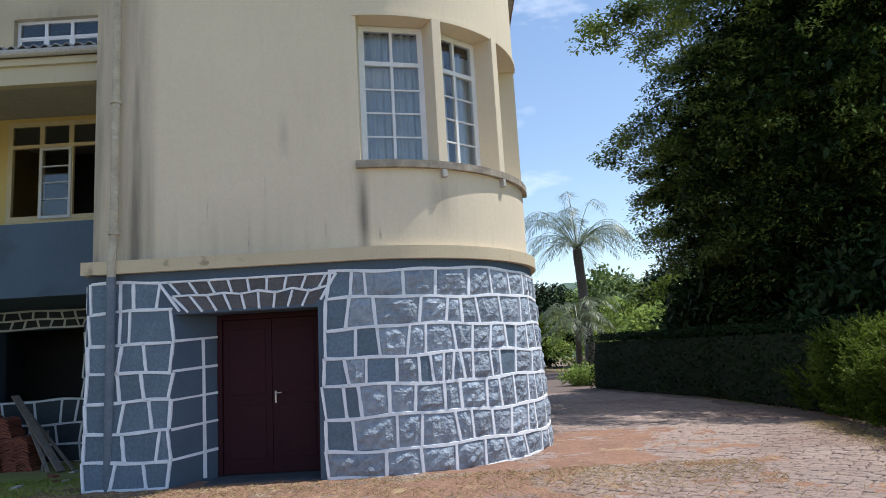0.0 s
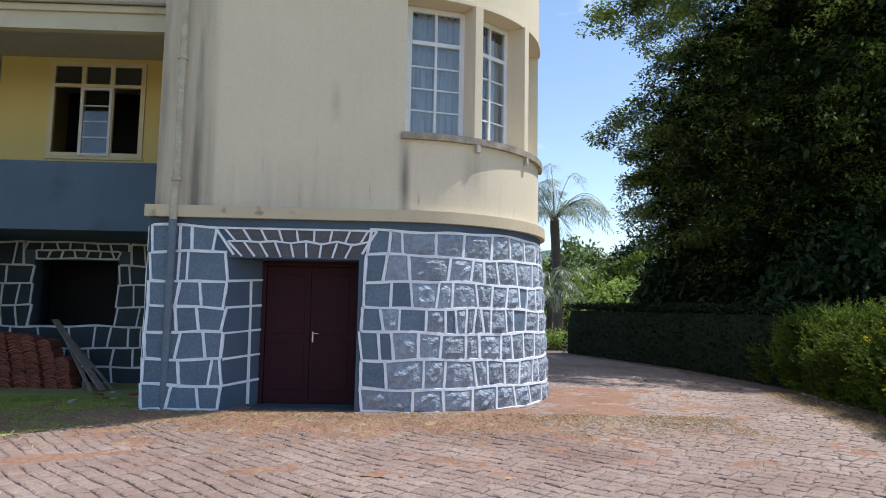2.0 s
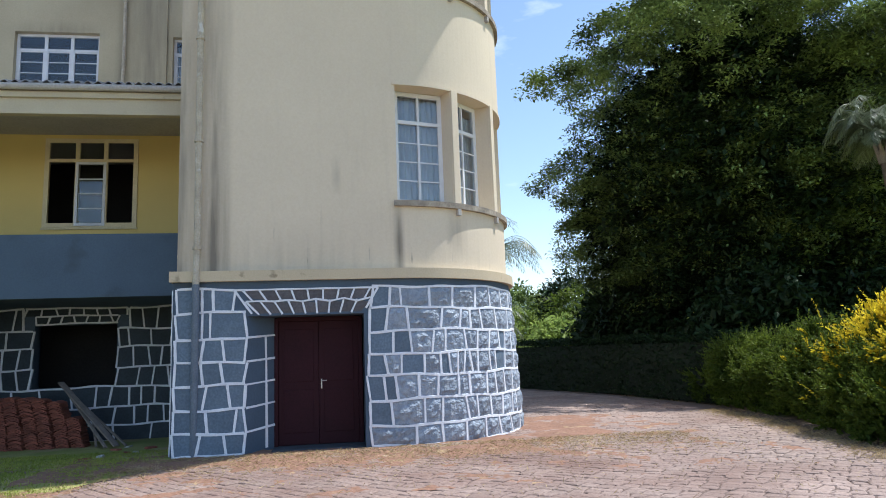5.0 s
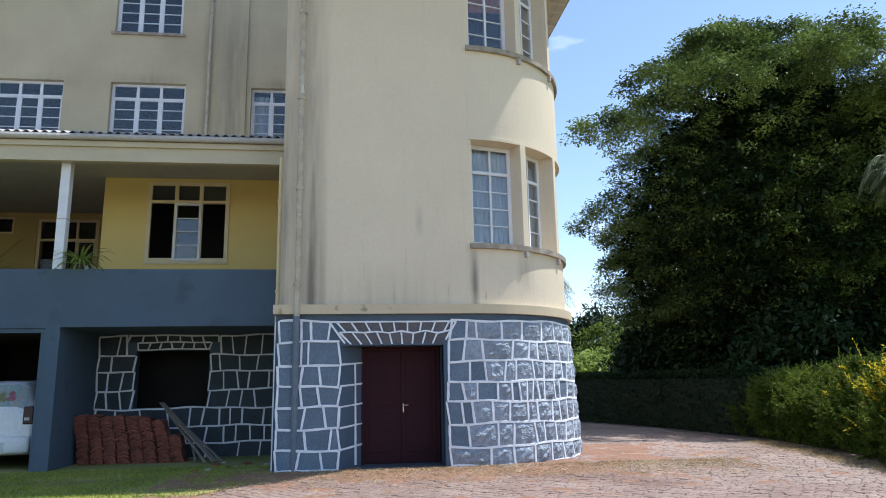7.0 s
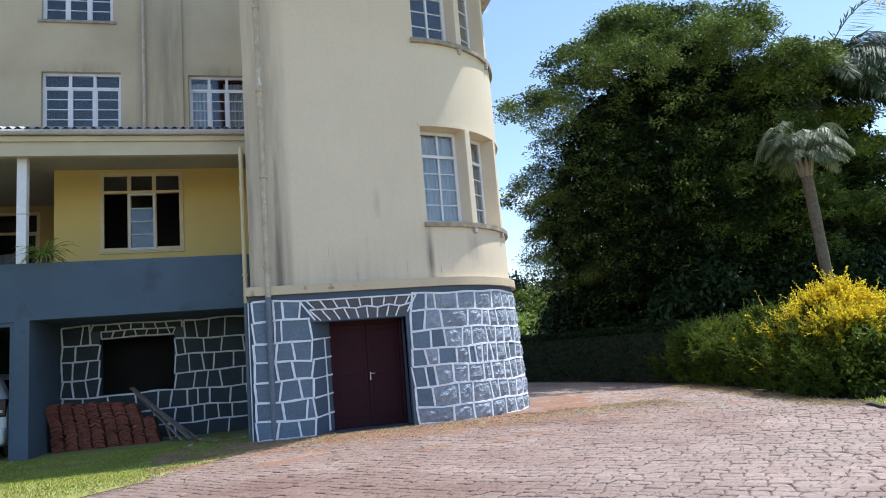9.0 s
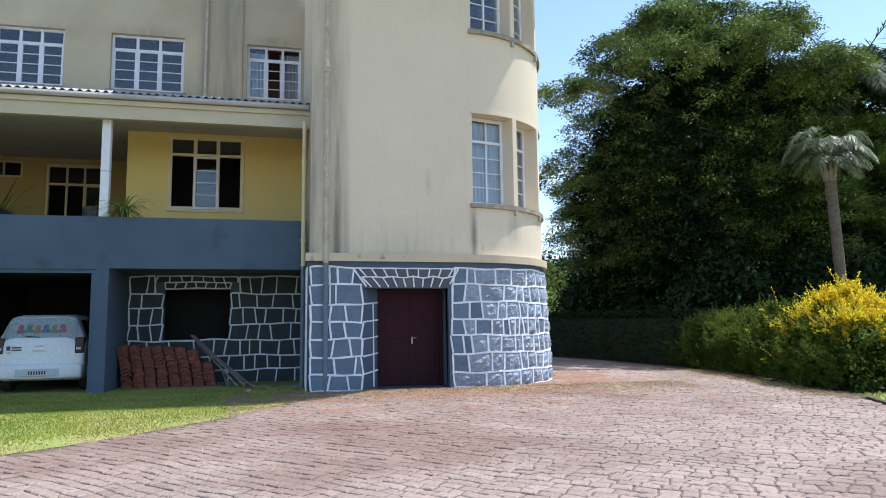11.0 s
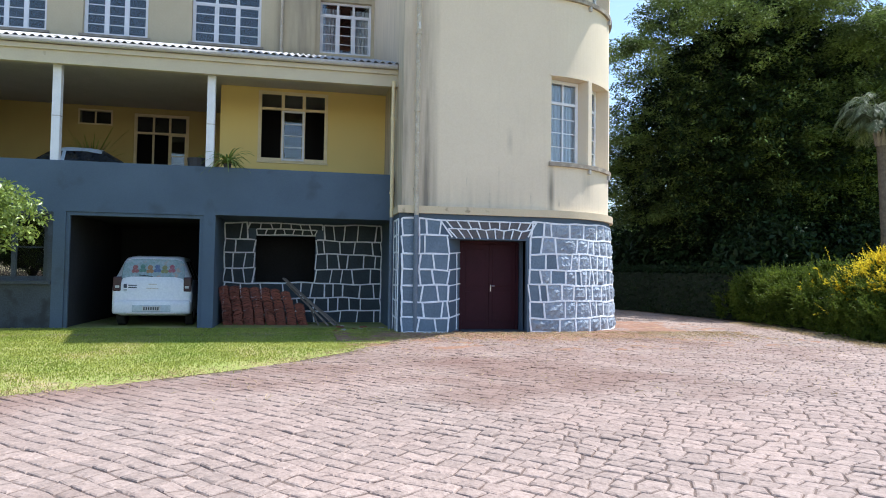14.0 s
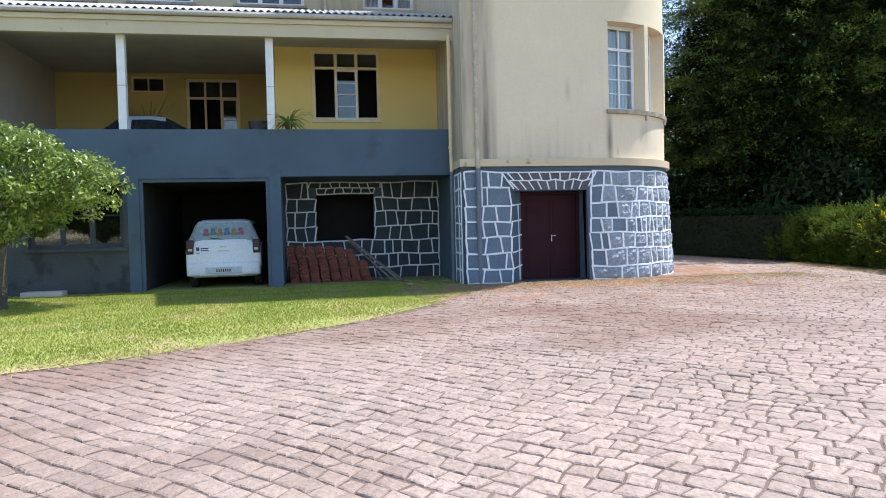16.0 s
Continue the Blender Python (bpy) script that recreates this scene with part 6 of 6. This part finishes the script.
# broken bits lying by the wall
for k in range(9):
    x, yy = -6.3 + rng.uniform(-0.2, 1.1), 10.6 + rng.uniform(-0.9, 0.9)
    ob = new("rubble_piece", finish("rubble_piece", boxm(-0.07, 0.07, -0.05, 0.05, 0, 0.045, bevel=0.012), M["porch"] if k % 2 else M["clay"]))
    ob.matrix_basis = pose(x, yy, 0.0, rng.uniform(-8, 8), 0, rng.uniform(0, 180)) @ Matrix.Diagonal((rng.uniform(0.6, 1.6), 1, rng.uniform(0.5, 1), 1))
    tagged(ob, "broken lump of stone on the grass", "rubble", "rubble by the wall")
ob = new("concrete_slab", finish("concrete_slab", boxm(-0.45, 0.45, -0.18, 0.18, 0.0, 0.14, bevel=0.02), M["porch"]))
ob.matrix_basis = pose(-14.85, 10.35, 0.0)
tagged(ob, "low pale concrete slab at the wall's foot", "concrete slab")

# ---- plants on the terrace ----
def strap_plant(at, n, length, label, seed, pot=None, droop=1.0):
    r = np.random.RandomState(seed)
    ob = thing("potted_plant", label, "potted plant", at=at)
    if pot:
        part("pot", tube(bmesh.new(), [(0, 0, 0), (0, 0, pot[1] * 0.9), (0, 0, pot[1]), (0, 0, pot[1])], [pot[0] * 0.75, pot[0], pot[0] * 1.08, pot[0] * 0.9], 16), M["black"], ob, "dark plastic pot")
    z0 = pot[1] if pot else 0
    for k in range(n):
        a, L = k * 2.4 + r.rand() * 0.5, length * (0.7 + 0.5 * r.rand())
        up = 0.35 + 0.9 * r.rand()
        bm = bmesh.new()
        prev = None
        for s in np.linspace(0, 1, 7):
            x = L * s * 0.75
            z = z0 - 0.01 + L * (up * s - droop * 0.75 * s * s)
            w = 0.030 * (1 - s) ** 0.6 + 0.001
            ca, sa = math.cos(a), math.sin(a)
            cur = [bm.verts.new((ca * x - sa * q, sa * x + ca * q, z + (0.006 if q == 0 else 0.012))) for q in (-w, 0, w)]
            if prev:
                bm.faces.new((prev[0], prev[1], cur[1], cur[0]))
                bm.faces.new((prev[1], prev[2], cur[2], cur[1]))
            prev = cur
        part("leaf", bm, M["bush"], ob)
    return ob


strap_plant((-9.18, PY + 0.08, 3.96), 60, 0.74, "arching strap-leaved plant in a small pot on the terrace wall", 1, (0.10, 0.10))
strap_plant((-9.95, 11.45, 3.0), 12, 0.35, "dark pot with a low plant on the terrace", 2, (0.26, 1.25))
strap_plant((-13.6, 15.6, 3.0), 44, 1.15, "tall spiky plant in a pot behind the parked car", 3, (0.25, 1.45), 0.2)

# ---- garden to the side of the drive ----
sheet("lawn_side", [(5.05, 5.0), (3.85, 2.72), (1.6, -1.6), (1.5, -30), (60, -40), (60, 40), (8.3, 40), (8.3, 14.5), (7.6, 9), (7.2, 6.5), (6.4, 5.3)], 0.010, M["lawn"], "sunny grass beyond the hedge", "lawn")
# the edge is dark soil; low made-up blocks stand in for it
M["kerb"] = pmat("kerb_stone", (0.06, 0.045, 0.035), (0.04, 0.032, 0.026), 4, 0.9, 0.6, 25, rnd=0.2)
kerb = thing("kerb", "low dark stone kerb between paving and grass", "kerb", kind="structure")
for k in range(14):
    f = k * 0.5
    ob = part("kerb_stone", boxm(-0.055, 0.055, 0.01, 0.49, -0.04, 0.05, bevel=0.015), M["kerb"], kerb)
    ob.matrix_basis = pose(4.98 - f * 0.465, 4.86 - f * 0.885, 0.0, 0, 0, 152.3)
r = np.random.RandomState(19)
k = 36000
gx, gy = 1.5 + 15 * r.rand(k), -2 + 11 * r.rand(k)
ok = np.where(gy < 5.2, gx > 5.15 - (5.2 - gy) * 0.52 + 0.06 * np.sin(7 * gy), gx > 7.2 + np.abs(gy - 6) * 0.15)
gx, gy = gx[ok], gy[ok]
k = len(gx)
hh = 0.05 + 0.05 * r.rand(k)
d = np.stack([r.normal(size=k) * 0.45, r.normal(size=k) * 0.45, np.ones(k)], 1)
tagged(new("grass", quads_mesh("grass", np.stack([gx, gy, hh * 0.4], 1), d, unit(r, k), hh, 0.02, M["grass"])), "rough grass beyond the hedge", "grass", kind="stuff")

# dry grass and straw along the edges and in the red soil
M["straw"] = leaf_mat("straw", (0.42, 0.33, 0.18), (0.30, 0.22, 0.11), 0.2, 0.8)
k = 18000
t = r.rand(k)
sel = r.rand(k)
gx = np.where(sel < 0.45, -5.5 + 9.0 * t, np.where(sel < 0.7, edge_x(HEDGE, 9) - 0.8 + r.normal(size=k) * 0.5, -9 + 13 * t))
gy = np.where(sel < 0.45, 9.1 - np.abs(r.normal(size=k)) * 1.1, np.where(sel < 0.7, 4.5 + 8 * t, 9.0 - 9 * r.rand(k) ** 2))
hx = np.array([edge_x(HEDGE, q) for q in gy])
gx = np.where((sel >= 0.45) & (sel < 0.7), hx - 0.65 + r.normal(size=k) * 0.22, gx)
lawn_i = (sel > 0.86)
lx = np.interp(t, np.linspace(0, 1, 7), [q[0] for q in LAWN_EDGE[:7]])
ly = np.interp(t, np.linspace(0, 1, 7), [q[1] for q in LAWN_EDGE[:7]])
gx = np.where(lawn_i, lx + r.normal(size=k) * 0.22, gx)
gy = np.where(lawn_i, ly + r.normal(size=k) * 0.22, gy)
ok = lawn_i | np.array([pavement_hit(a, b) for a, b in zip(gx, gy)]) | ((sel >= 0.45) & (sel < 0.7))
gx, gy = gx[ok], gy[ok]
k = len(gx)
d = np.stack([r.normal(size=k), r.normal(size=k), 0.25 + 0.35 * r.rand(k)], 1)
L = 0.04 + 0.09 * r.rand(k)
tagged(new("straw", quads_mesh("straw", np.stack([gx, gy, np.full(k, 0.045)], 1), d, unit(r, k), L, 0.007, M["straw"])), "dry straw and withered grass on the paving", "straw", kind="stuff")

# ---- single setts where the walk passes nearest ----
for cx, cy, pts in near_list:
    mesh = bpy.data.meshes.new("sett")
    mesh.from_pydata([(x - cx, yy - cy, z) for x, yy, z in pts], [], SETT_FACES)
    mesh.materials.append(M["cobble_single"])
    ob = new("sett", mesh)
    ob.location = (cx, cy, 0)
    ob.parent = pavement
